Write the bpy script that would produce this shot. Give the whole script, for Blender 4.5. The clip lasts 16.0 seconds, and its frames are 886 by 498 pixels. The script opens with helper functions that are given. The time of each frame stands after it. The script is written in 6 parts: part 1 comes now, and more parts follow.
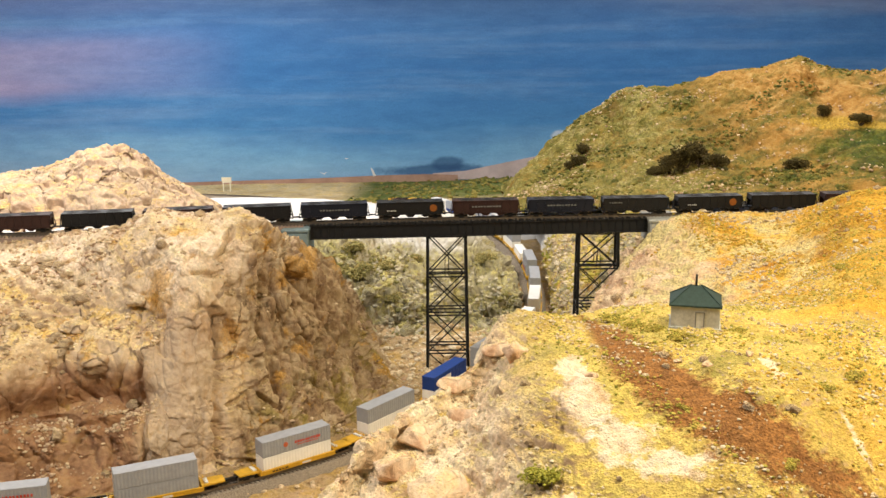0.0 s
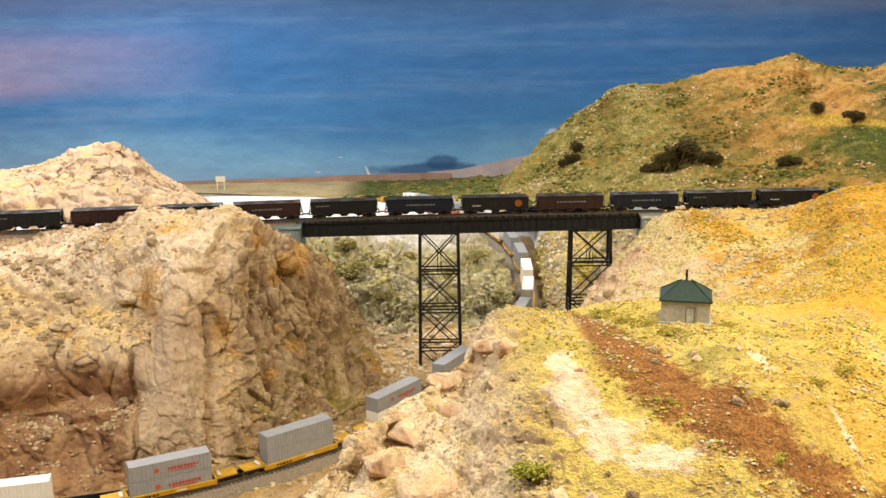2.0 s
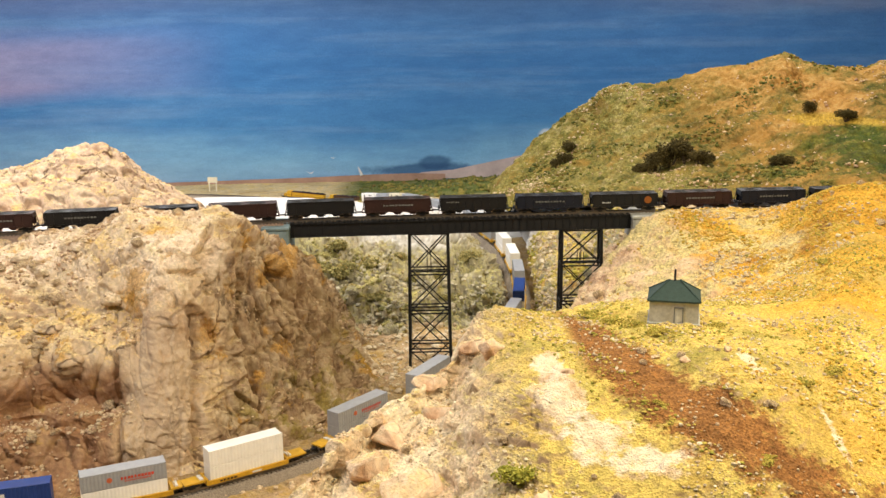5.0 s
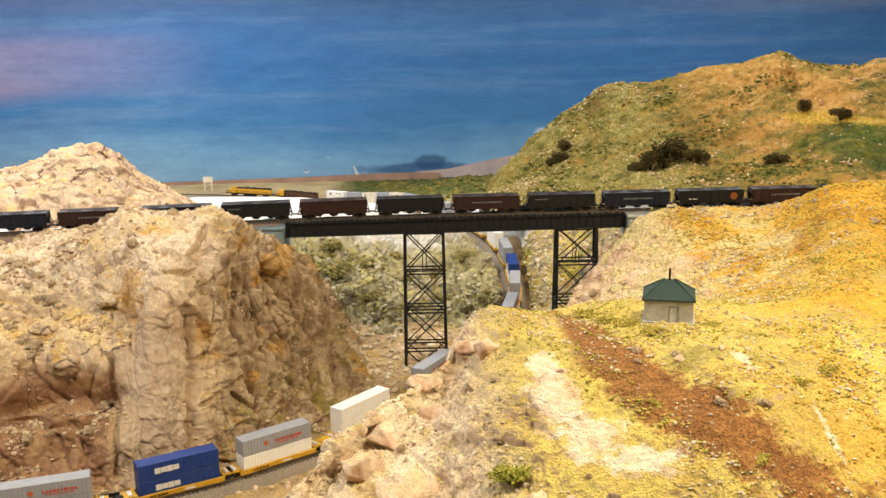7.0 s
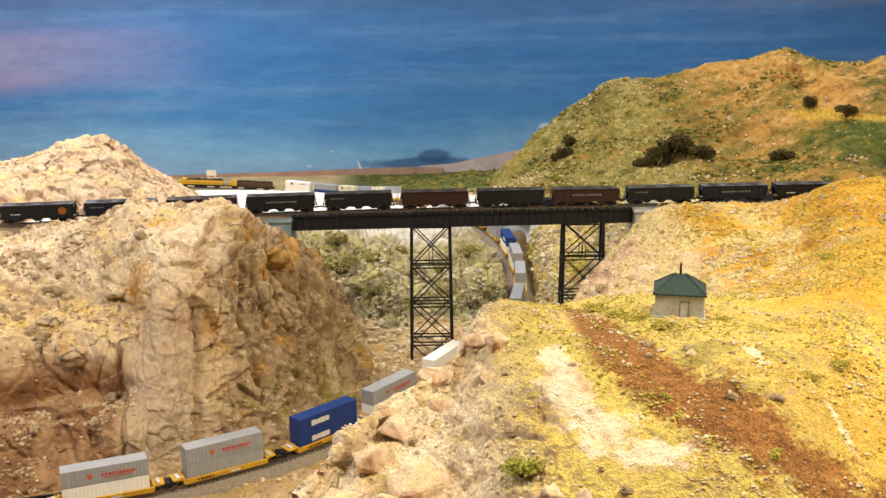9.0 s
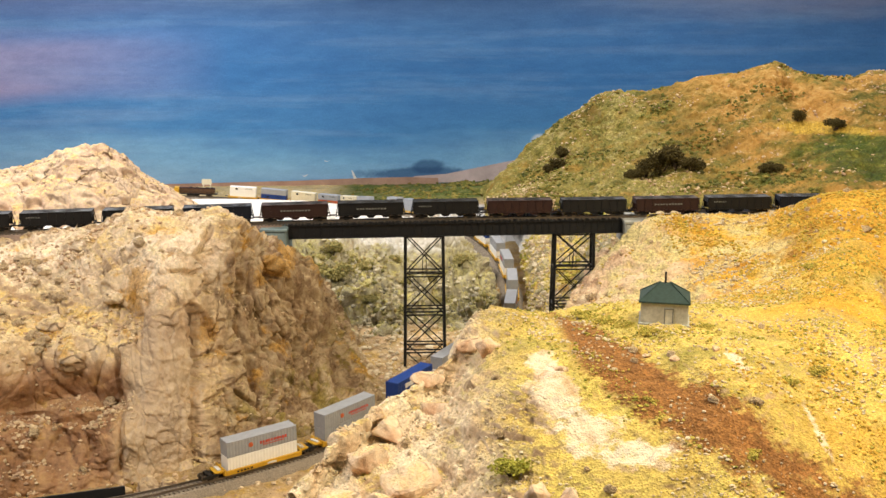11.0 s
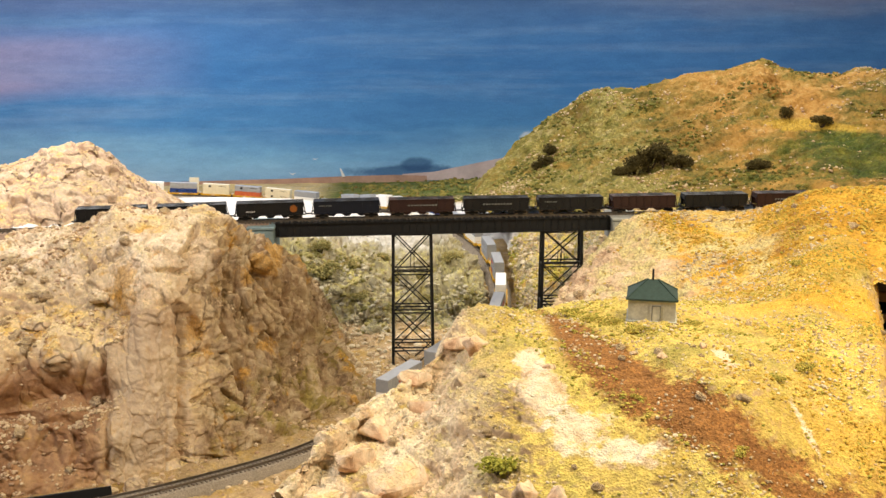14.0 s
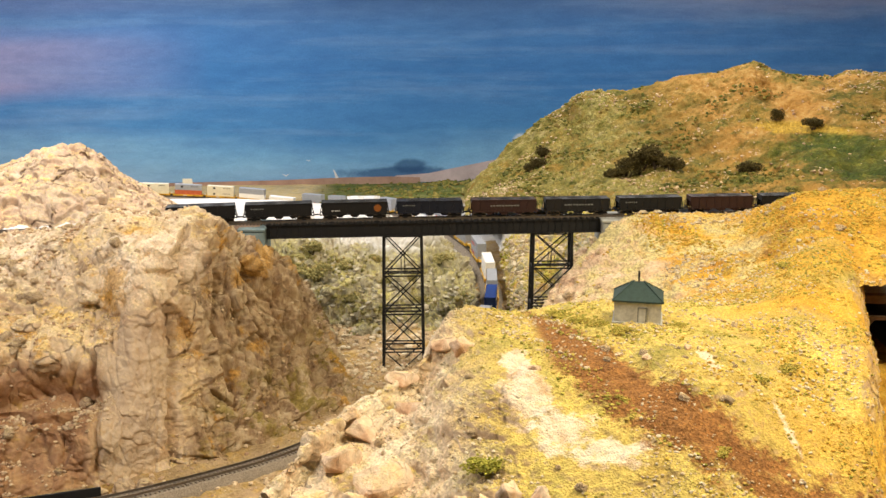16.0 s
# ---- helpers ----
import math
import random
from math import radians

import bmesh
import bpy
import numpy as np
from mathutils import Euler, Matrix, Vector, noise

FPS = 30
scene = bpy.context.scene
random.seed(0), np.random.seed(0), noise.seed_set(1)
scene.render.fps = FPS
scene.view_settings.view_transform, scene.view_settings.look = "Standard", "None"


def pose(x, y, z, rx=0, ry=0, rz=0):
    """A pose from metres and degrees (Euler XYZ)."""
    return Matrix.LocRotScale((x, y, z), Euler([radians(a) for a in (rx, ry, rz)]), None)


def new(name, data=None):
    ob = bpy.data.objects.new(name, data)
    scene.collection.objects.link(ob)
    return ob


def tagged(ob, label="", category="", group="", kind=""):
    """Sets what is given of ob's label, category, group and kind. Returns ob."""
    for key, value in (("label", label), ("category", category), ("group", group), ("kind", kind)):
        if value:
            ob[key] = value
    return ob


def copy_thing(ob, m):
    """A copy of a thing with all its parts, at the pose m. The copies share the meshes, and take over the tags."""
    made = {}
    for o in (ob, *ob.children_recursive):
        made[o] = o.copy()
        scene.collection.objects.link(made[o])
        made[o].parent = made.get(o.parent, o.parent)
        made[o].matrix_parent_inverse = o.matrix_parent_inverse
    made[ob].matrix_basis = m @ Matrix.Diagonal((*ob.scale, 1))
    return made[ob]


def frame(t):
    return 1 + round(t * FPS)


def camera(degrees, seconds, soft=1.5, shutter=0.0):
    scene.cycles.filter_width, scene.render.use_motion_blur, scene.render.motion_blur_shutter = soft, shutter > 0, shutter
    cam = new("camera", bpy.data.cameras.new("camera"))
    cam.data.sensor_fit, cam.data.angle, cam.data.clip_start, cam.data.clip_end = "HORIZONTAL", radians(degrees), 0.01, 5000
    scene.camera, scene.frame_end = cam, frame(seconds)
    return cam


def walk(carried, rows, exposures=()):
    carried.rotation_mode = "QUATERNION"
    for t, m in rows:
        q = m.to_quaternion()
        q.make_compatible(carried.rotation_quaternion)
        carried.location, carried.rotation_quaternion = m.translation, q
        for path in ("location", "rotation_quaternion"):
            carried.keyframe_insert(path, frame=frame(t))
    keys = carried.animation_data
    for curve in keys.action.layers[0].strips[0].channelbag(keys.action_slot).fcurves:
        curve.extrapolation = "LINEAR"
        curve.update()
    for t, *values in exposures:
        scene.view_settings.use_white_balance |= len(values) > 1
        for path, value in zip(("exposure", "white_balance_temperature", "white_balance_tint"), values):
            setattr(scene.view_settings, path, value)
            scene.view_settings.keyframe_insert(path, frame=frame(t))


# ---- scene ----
EYE = 1.6
cam = camera(48.0, 16.0)
ROWS = [
    (0.0, 0.0000, 0.0000, -0.0000, -0.150, -13.380, 0.630),
    (0.5, 0.0020, -0.0013, -0.0006, -0.308, -13.412, 0.551),
    (1.0, 0.0042, -0.0007, -0.0035, -0.395, -13.443, 0.675),
    (1.5, 0.0070, -0.0003, -0.0029, -0.548, -13.293, 0.715),
    (2.0, 0.0071, 0.0021, -0.0053, -0.424, -13.420, 0.705),
    (2.5, 0.0063, 0.0021, -0.0086, -0.311, -13.407, 0.478),
    (3.0, 0.0074, 0.0067, -0.0108, -0.500, -13.458, 0.547),
    (3.5, 0.0096, 0.0116, -0.0111, -0.561, -13.476, 0.471),
    (4.0, 0.0163, 0.0135, -0.0090, -0.595, -13.312, 0.695),
    (6.5, 0.0196, 0.0216, -0.0109, -0.864, -13.530, 0.878),
    (7.0, 0.0199, 0.0164, -0.0084, -1.002, -13.454, 0.897),
    (7.5, 0.0163, 0.0098, -0.0100, -0.915, -13.584, 0.780),
    (8.0, 0.0099, 0.0098, -0.0101, -1.016, -13.662, 0.527),
    (8.5, 0.0046, 0.0124, -0.0111, -0.860, -13.712, 0.466),
    (9.0, 0.0080, 0.0166, -0.0109, -0.854, -13.727, 0.550),
    (11.5, 0.0089, -0.0253, -0.0036, -1.245, -13.074, 0.038),
    (12.0, 0.0062, -0.0215, -0.0061, -1.444, -13.246, 0.036),
    (12.5, 0.0046, -0.0158, -0.0052, -1.607, -13.198, 0.264),
    (13.0, 0.0061, -0.0139, -0.0057, -1.555, -13.241, 0.323),
    (13.5, 0.0071, -0.0159, -0.0065, -1.592, -13.357, 0.138),
    (14.0, 0.0116, -0.0165, -0.0055, -1.776, -13.270, 0.205),
    (14.5, 0.0113, -0.0219, -0.0049, -1.755, -13.244, 0.175),
    (15.0, 0.0125, -0.0257, -0.0061, -1.733, -13.377, 0.111),
    (15.5, 0.0170, -0.0252, -0.0041, -1.877, -13.231, 0.282),
    (16.0, 0.0206, -0.0229, -0.0036, -2.059, -13.187, 0.079),
]
walk(cam, [(t, pose(x, y, EYE + z, 90 + pitch, roll, yaw)) for t, x, y, z, yaw, pitch, roll in ROWS])

# ---- light ----
world = bpy.data.worlds.new("room_world")
scene.world = world
world.use_nodes = True
world.node_tree.nodes["Background"].inputs[0].default_value = (0.9, 0.85, 0.8, 1)
world.node_tree.nodes["Background"].inputs[1].default_value = 0.03
scene.view_settings.exposure = 0.70


def ceiling_lamp(x, y, sx, sy, watts, colour):
    data = bpy.data.lights.new("ceiling_lamp", "AREA")
    data.shape, data.size, data.size_y, data.energy, data.color = "RECTANGLE", sx, sy, watts, colour
    ob = new("ceiling_lamp", data)
    ob.location = (x, y, 2.56)
    return ob


WARM, NEUTRAL = (1.0, 0.90, 0.76), (1.0, 0.95, 0.90)
ceiling_lamp(-1.1, 0.7, 1.2, 0.2, 16, NEUTRAL)
ceiling_lamp(1.1, 0.7, 1.2, 0.2, 30, (1.0, 0.86, 0.62))
ceiling_lamp(-1.2, 2.6, 1.2, 0.2, 22, NEUTRAL)
ceiling_lamp(1.2, 2.9, 1.2, 0.2, 13, WARM)
ceiling_lamp(-1.6, 4.6, 1.2, 0.2, 34, (0.96, 0.96, 1.0))
ceiling_lamp(1.4, 4.6, 1.2, 0.2, 20, (0.96, 0.96, 1.0))


# ---- materials ----
def material(name, rough=0.8, metal=0.0, spec=0.3):
    m = bpy.data.materials.new(name)
    m.use_nodes = True
    b = m.node_tree.nodes["Principled BSDF"]
    b.inputs["Roughness"].default_value, b.inputs["Metallic"].default_value = rough, metal
    b.inputs["Specular IOR Level"].default_value = spec
    return m, m.node_tree, b


def node(tree, kind, **values):
    n = tree.nodes.new(kind)
    for key, value in values.items():
        n.inputs[key].default_value = value
    return n


def ramp(tree, source, stops):
    n = tree.nodes.new("ShaderNodeValToRGB")
    n.color_ramp.elements[0].position, n.color_ramp.elements[0].color = stops[0][0], (*stops[0][1], 1)
    n.color_ramp.elements[1].position, n.color_ramp.elements[1].color = stops[-1][0], (*stops[-1][1], 1)
    for p, c in stops[1:-1]:
        n.color_ramp.elements.new(p).color = (*c, 1)
    tree.links.new(source, n.inputs[0])
    return n.outputs[0]


def mix(tree, factor, a, b, kind="MIX"):
    n = tree.nodes.new("ShaderNodeMix")
    n.data_type, n.blend_type = "RGBA", kind
    for socket, value in ((n.inputs[0], factor), (n.inputs[6], a), (n.inputs[7], b)):
        if isinstance(value, (int, float)):
            socket.default_value = value
        elif isinstance(value, tuple):
            socket.default_value = (*value, 1)
        else:
            tree.links.new(value, socket)
    return n.outputs[2]


def maths(tree, op, a, b=0.0, clamp=False):
    n = tree.nodes.new("ShaderNodeMath")
    n.operation, n.use_clamp = op, clamp
    for socket, value in zip(n.inputs, (a, b)):
        if isinstance(value, (int, float)):
            socket.default_value = value
        else:
            tree.links.new(value, socket)
    return n.outputs[0]


def noise_at(tree, scale, detail=4.0, rough=0.6, stretch=(1, 1, 1), shift=(0, 0, 0)):
    co = tree.nodes.new("ShaderNodeTexCoord")
    mp = tree.nodes.new("ShaderNodeMapping")
    mp.inputs["Scale"].default_value, mp.inputs["Location"].default_value = stretch, shift
    tree.links.new(co.outputs["Object"], mp.inputs[0])
    n = node(tree, "ShaderNodeTexNoise", Scale=scale, Detail=detail, Roughness=rough)
    tree.links.new(mp.outputs[0], n.inputs["Vector"])
    return n.outputs["Fac"]


def cells_at(tree, scale, feature="F1"):
    co = tree.nodes.new("ShaderNodeTexCoord")
    n = node(tree, "ShaderNodeTexVoronoi", Scale=scale)
    n.feature = feature
    tree.links.new(co.outputs["Object"], n.inputs["Vector"])
    return n


def bump(tree, shader, height, strength, distance):
    n = node(tree, "ShaderNodeBump", Strength=strength, Distance=distance)
    tree.links.new(height, n.inputs["Height"])
    tree.links.new(n.outputs[0], shader.inputs["Normal"])


def stops(*pairs):
    return [(p, c) for p, c in pairs]


def flatness(tree, low, high):
    g = tree.nodes.new("ShaderNodeNewGeometry")
    s = tree.nodes.new("ShaderNodeSeparateXYZ")
    tree.links.new(g.outputs["Normal"], s.inputs[0])
    n = tree.nodes.new("ShaderNodeMapRange")
    n.inputs[1].default_value, n.inputs[2].default_value = low, high
    tree.links.new(s.outputs[2], n.inputs[0])
    return n.outputs[0]


def position(tree):
    g = tree.nodes.new("ShaderNodeNewGeometry")
    s = tree.nodes.new("ShaderNodeSeparateXYZ")
    tree.links.new(g.outputs["Position"], s.inputs[0])
    return g.outputs["Position"], s.outputs


def spread(tree, value, a, b):
    """0 to 1 as the value goes from a to b."""
    n = tree.nodes.new("ShaderNodeMapRange")
    n.interpolation_type = "SMOOTHSTEP"
    n.inputs[1].default_value, n.inputs[2].default_value = a, b
    tree.links.new(value, n.inputs[0])
    return n.outputs[0]


def patch(tree, centre, size, ragged=0.5, scale=30):
    """A ragged patch of scatter material round a place."""
    pos, _ = position(tree)
    n = tree.nodes.new("ShaderNodeMapping")
    n.vector_type = "TEXTURE"
    n.inputs["Location"].default_value, n.inputs["Scale"].default_value = centre, size
    tree.links.new(pos, n.inputs[0])
    length = tree.nodes.new("ShaderNodeVectorMath")
    length.operation = "LENGTH"
    tree.links.new(n.outputs[0], length.inputs[0])
    d = maths(tree, "ADD", length.outputs["Value"], maths(tree, "MULTIPLY", maths(tree, "SUBTRACT", noise_at(tree, scale, 5, 0.7), 0.5), ragged * 7))
    return spread(tree, d, 1.15, 0.6)


def ground_material(name, rock, turf, turf_amount, chalk=0.0, flat=(0.35, 0.8), gravel=420, seed=0.0, extra=None, scale=7, cracks=0.5, split=13.0, split_amount=0.75):
    """Rock colours by noise, with coloured turf powder on the flatter faces and chalky plaster patches."""
    m, tree, b = material(name, 0.92, 0, 0.15)
    shift = (seed, seed * 0.7, seed * 1.3)
    base = ramp(tree, noise_at(tree, scale, 6, 0.65, shift=shift), rock)
    fine = ramp(tree, noise_at(tree, 60, 5, 0.7, shift=shift), [(0.3, (0.55, 0.52, 0.5)), (0.7, (1.15, 1.12, 1.08))])
    base = mix(tree, 0.8, base, fine, "MULTIPLY")
    streaks = ramp(tree, noise_at(tree, 26, 5, 0.7, (1, 1, 0.22), shift), [(0.32, (0.45, 0.32, 0.22)), (0.44, (1, 1, 1)), (0.72, (1.12, 1.08, 1.0))])
    base = mix(tree, cracks, base, streaks, "MULTIPLY")
    # split lines in the rock
    co = tree.nodes.new("ShaderNodeTexCoord")
    warp = node(tree, "ShaderNodeTexNoise", Scale=9.0, Detail=4.0)
    tree.links.new(co.outputs["Object"], warp.inputs["Vector"])
    bend = tree.nodes.new("ShaderNodeVectorMath")
    bend.operation = "MULTIPLY_ADD"
    bend.inputs[1].default_value = (0.12, 0.12, 0.12)
    tree.links.new(warp.outputs["Color"], bend.inputs[0])
    tree.links.new(co.outputs["Object"], bend.inputs[2])
    tall = tree.nodes.new("ShaderNodeMapping")
    tall.inputs["Scale"].default_value = (1, 1, 0.6)
    tree.links.new(bend.outputs[0], tall.inputs[0])
    edge = node(tree, "ShaderNodeTexVoronoi", Scale=split)
    edge.feature = "DISTANCE_TO_EDGE"
    tree.links.new(tall.outputs[0], edge.inputs["Vector"])
    joint = maths(tree, "MULTIPLY", spread(tree, edge.outputs["Distance"], 0.045, 0.005), spread(tree, noise_at(tree, 10, 3, 0.5, shift=(9, seed, 0)), 0.42, 0.58))
    base = mix(tree, maths(tree, "MULTIPLY", joint, split_amount), base, (0.10, 0.05, 0.025))
    if chalk:
        where = ramp(tree, noise_at(tree, 11, 4, 0.6, shift=(seed + 5, 2, 1)), [(0.54, (0, 0, 0)), (0.68, (1, 1, 1))])
        base = mix(tree, maths(tree, "MULTIPLY", where, chalk), base, (0.74, 0.66, 0.52))
    colour = ramp(tree, noise_at(tree, 16, 5, 0.7, shift=(seed, 3, 2)), turf)
    grain = cells_at(tree, gravel)
    speck = ramp(tree, grain.outputs["Color"], [(0.15, (0.45, 0.42, 0.4)), (0.6, (1.0, 1.0, 1.0)), (0.95, (1.4, 1.35, 1.25))])
    colour = mix(tree, 0.5, colour, speck, "MULTIPLY")
    cover = ramp(tree, noise_at(tree, 22, 6, 0.75, shift=(1, seed, 4)), [(0.5 - turf_amount * 0.35, (0, 0, 0)), (0.66 - turf_amount * 0.3, (1, 1, 1))])
    mask = maths(tree, "MULTIPLY", flatness(tree, *flat), cover)
    drift = ramp(tree, noise_at(tree, 5, 5, 0.6, shift=(seed * 2, 1, 3)), [(0.32, (0.62, 0.56, 0.5)), (0.5, (1, 1, 1)), (0.68, (1.22, 1.2, 1.1))])
    colour = mix(tree, 0.75, colour, drift, "MULTIPLY")
    result = mix(tree, mask, base, colour)
    if extra:
        result = extra(tree, result, speck)
    tree.links.new(result, b.inputs["Base Color"])
    height = maths(tree, "ADD", maths(tree, "MULTIPLY", noise_at(tree, 70, 6, 0.62), 0.7), maths(tree, "MULTIPLY", maths(tree, "MULTIPLY", grain.outputs["Distance"], 0.4), mask))
    height = maths(tree, "SUBTRACT", height, maths(tree, "MULTIPLY", joint, 0.5))
    bump(tree, b, height, 0.7, 0.007)
    return m


def ridge_extra(tree, colour, speck):
    pos, (px, py, pz) = position(tree)
    bright = mix(tree, 0.5, ramp(tree, noise_at(tree, 18, 5, 0.7), OCHRE), speck, "MULTIPLY")
    colour = mix(tree, maths(tree, "MULTIPLY", spread(tree, px, 0.30, 0.55), spread(tree, noise_at(tree, 9, 4, 0.6), 0.35, 0.6)), colour, bright)
    # bare pink rock and rubble on the gorge side
    bare = ramp(tree, noise_at(tree, 14, 6, 0.7), [(0.3, (0.50, 0.31, 0.18)), (0.43, (0.74, 0.56, 0.37)), (0.56, (0.84, 0.72, 0.52)), (0.75, (0.74, 0.60, 0.26))])
    bare = mix(tree, 0.45, bare, speck, "MULTIPLY")
    colour = mix(tree, maths(tree, "MULTIPLY", spread(tree, px, 0.13, 0.02), spread(tree, noise_at(tree, 24, 5, 0.7), 0.3, 0.55)), colour, bare)
    # chalk slide
    for centre, size in (((0.138, 1.01, 1.2), (0.016, 0.05, 0.2)), ((0.142, 0.95, 1.2), (0.028, 0.045, 0.2)), ((0.172, 0.90, 1.2), (0.034, 0.030, 0.2)), ((0.212, 0.855, 1.2), (0.030, 0.020, 0.2)), ((0.345, 0.99, 1.2), (0.008, 0.04, 0.2)), ((0.40, 0.90, 1.2), (0.005, 0.035, 0.2))):
        colour = mix(tree, maths(tree, "MULTIPLY", patch(tree, centre, size, 0.5, 34), 0.8), colour, ramp(tree, noise_at(tree, 30, 5, 0.7, shift=(2, 5, 0)), [(0.34, (0.56, 0.36, 0.22)), (0.46, (0.74, 0.58, 0.42)), (0.58, (0.82, 0.74, 0.60)), (0.72, (0.74, 0.62, 0.32))]))
    # red dirt track running down the ridge
    line = ramp(tree, spread_linear(tree, px, 0.15, 0.40), [(0.0, (0.80, 0.80, 0.80)), (0.16, (0.60, 0.60, 0.60)), (0.29, (0.44, 0.44, 0.44)), (0.41, (0.28, 0.28, 0.28)), (0.57, (0.16, 0.16, 0.16)), (0.84, (0.04, 0.04, 0.04)), (1.0, (0.0, 0.0, 0.0))])
    gap = maths(tree, "ABSOLUTE", maths(tree, "SUBTRACT", spread_linear(tree, py, 0.8, 1.3), line))
    ragged = maths(tree, "MULTIPLY", maths(tree, "SUBTRACT", noise_at(tree, 42, 6, 0.75), 0.5), 0.45)
    dirt = maths(tree, "MULTIPLY", spread(tree, maths(tree, "SUBTRACT", maths(tree, "ADD", gap, ragged), maths(tree, "MULTIPLY", line, 0.34)), 0.10, 0.02), spread(tree, px, 0.165, 0.185))
    soil = mix(tree, 0.8, ramp(tree, noise_at(tree, 40, 5, 0.7), [(0.3, (0.20, 0.085, 0.03)), (0.7, (0.36, 0.16, 0.05))]), speck, "MULTIPLY")
    return mix(tree, maths(tree, "MULTIPLY", dirt, 0.95), colour, soil)


def spread_linear(tree, value, a, b):
    n = tree.nodes.new("ShaderNodeMapRange")
    n.inputs[1].default_value, n.inputs[2].default_value = a, b
    tree.links.new(value, n.inputs[0])
    return n.outputs[0]


def cliff_extra(tree, colour, speck):
    pos, (px, py, pz) = position(tree)
    # bare orange soil in pockets, ochre powder to the west
    soil = mix(tree, 0.7, (0.56, 0.31, 0.06), speck, "MULTIPLY")
    cream = ramp(tree, noise_at(tree, 30, 6, 0.7), [(0.3, (0.62, 0.45, 0.31)), (0.55, (0.80, 0.66, 0.48)), (0.75, (0.78, 0.66, 0.36))])
    colour = mix(tree, maths(tree, "MULTIPLY", spread(tree, pz, 1.07, 1.14), spread(tree, noise_at(tree, 9, 5, 0.65, shift=(6, 2, 1)), 0.36, 0.56)), colour, mix(tree, 0.4, cream, speck, "MULTIPLY"))
    # brown rock towards the gorge, darkened further to put its shade into the colour
    shaded_brown = ramp(tree, noise_at(tree, 34, 6, 0.72, (1, 1, 0.5), (2, 8, 0)), [(0.30, (0.07, 0.035, 0.016)), (0.42, (0.23, 0.14, 0.075)), (0.55, (0.42, 0.31, 0.18)), (0.72, (0.60, 0.49, 0.33))])
    east = maths(tree, "ADD", px, maths(tree, "MULTIPLY", maths(tree, "SUBTRACT", noise_at(tree, 13, 5, 0.65), 0.5), 0.22))
    colour = mix(tree, maths(tree, "MULTIPLY", spread(tree, east, -0.40, -0.31), 0.9), colour, shaded_brown)
    moss = maths(tree, "MULTIPLY", spread(tree, east, -0.36, -0.28), maths(tree, "MULTIPLY", spread(tree, pz, 1.0, 0.88), spread(tree, noise_at(tree, 15, 5, 0.65, shift=(1, 4, 2)), 0.48, 0.6)))
    colour = mix(tree, maths(tree, "MULTIPLY", moss, 0.8), colour, mix(tree, 0.6, (0.26, 0.20, 0.04), speck, "MULTIPLY"))
    colour = mix(tree, maths(tree, "MULTIPLY", spread(tree, noise_at(tree, 13, 5, 0.65, shift=(4, 4, 0)), 0.56, 0.66), 0.75), colour, soil)
    for centre, size in (((-0.285, 1.93, 1.12), (0.035, 0.3, 0.022)), ((-0.50, 1.70, 1.13), (0.03, 0.3, 0.045)), ((-0.39, 1.72, 1.04), (0.018, 0.3, 0.03))):
        colour = mix(tree, maths(tree, "MULTIPLY", patch(tree, centre, size, 0.45, 26), 0.6), colour, soil)
    # reddish wash on the lower western rock, grey slab on the buttress
    wash = maths(tree, "MULTIPLY", spread(tree, px, -0.49, -0.53), spread(tree, maths(tree, "ADD", pz, maths(tree, "MULTIPLY", noise_at(tree, 12, 4, 0.6), 0.12)), 1.11, 1.05))
    colour = mix(tree, maths(tree, "MULTIPLY", wash, 0.9), colour, ramp(tree, noise_at(tree, 26, 6, 0.7), [(0.3, (0.15, 0.065, 0.03)), (0.48, (0.34, 0.18, 0.095)), (0.62, (0.46, 0.28, 0.14)), (0.74, (0.56, 0.36, 0.08))]))
    # the slab's own grey, toned down to stand in for slight shadow there
    colour = mix(tree, maths(tree, "MULTIPLY", patch(tree, (-0.45, 1.58, 0.97), (0.06, 0.5, 0.15), 0.25, 20), 0.75), colour, ramp(tree, noise_at(tree, 50, 5, 0.7), [(0.3, (0.40, 0.285, 0.195)), (0.7, (0.62, 0.50, 0.365))]))
    return colour


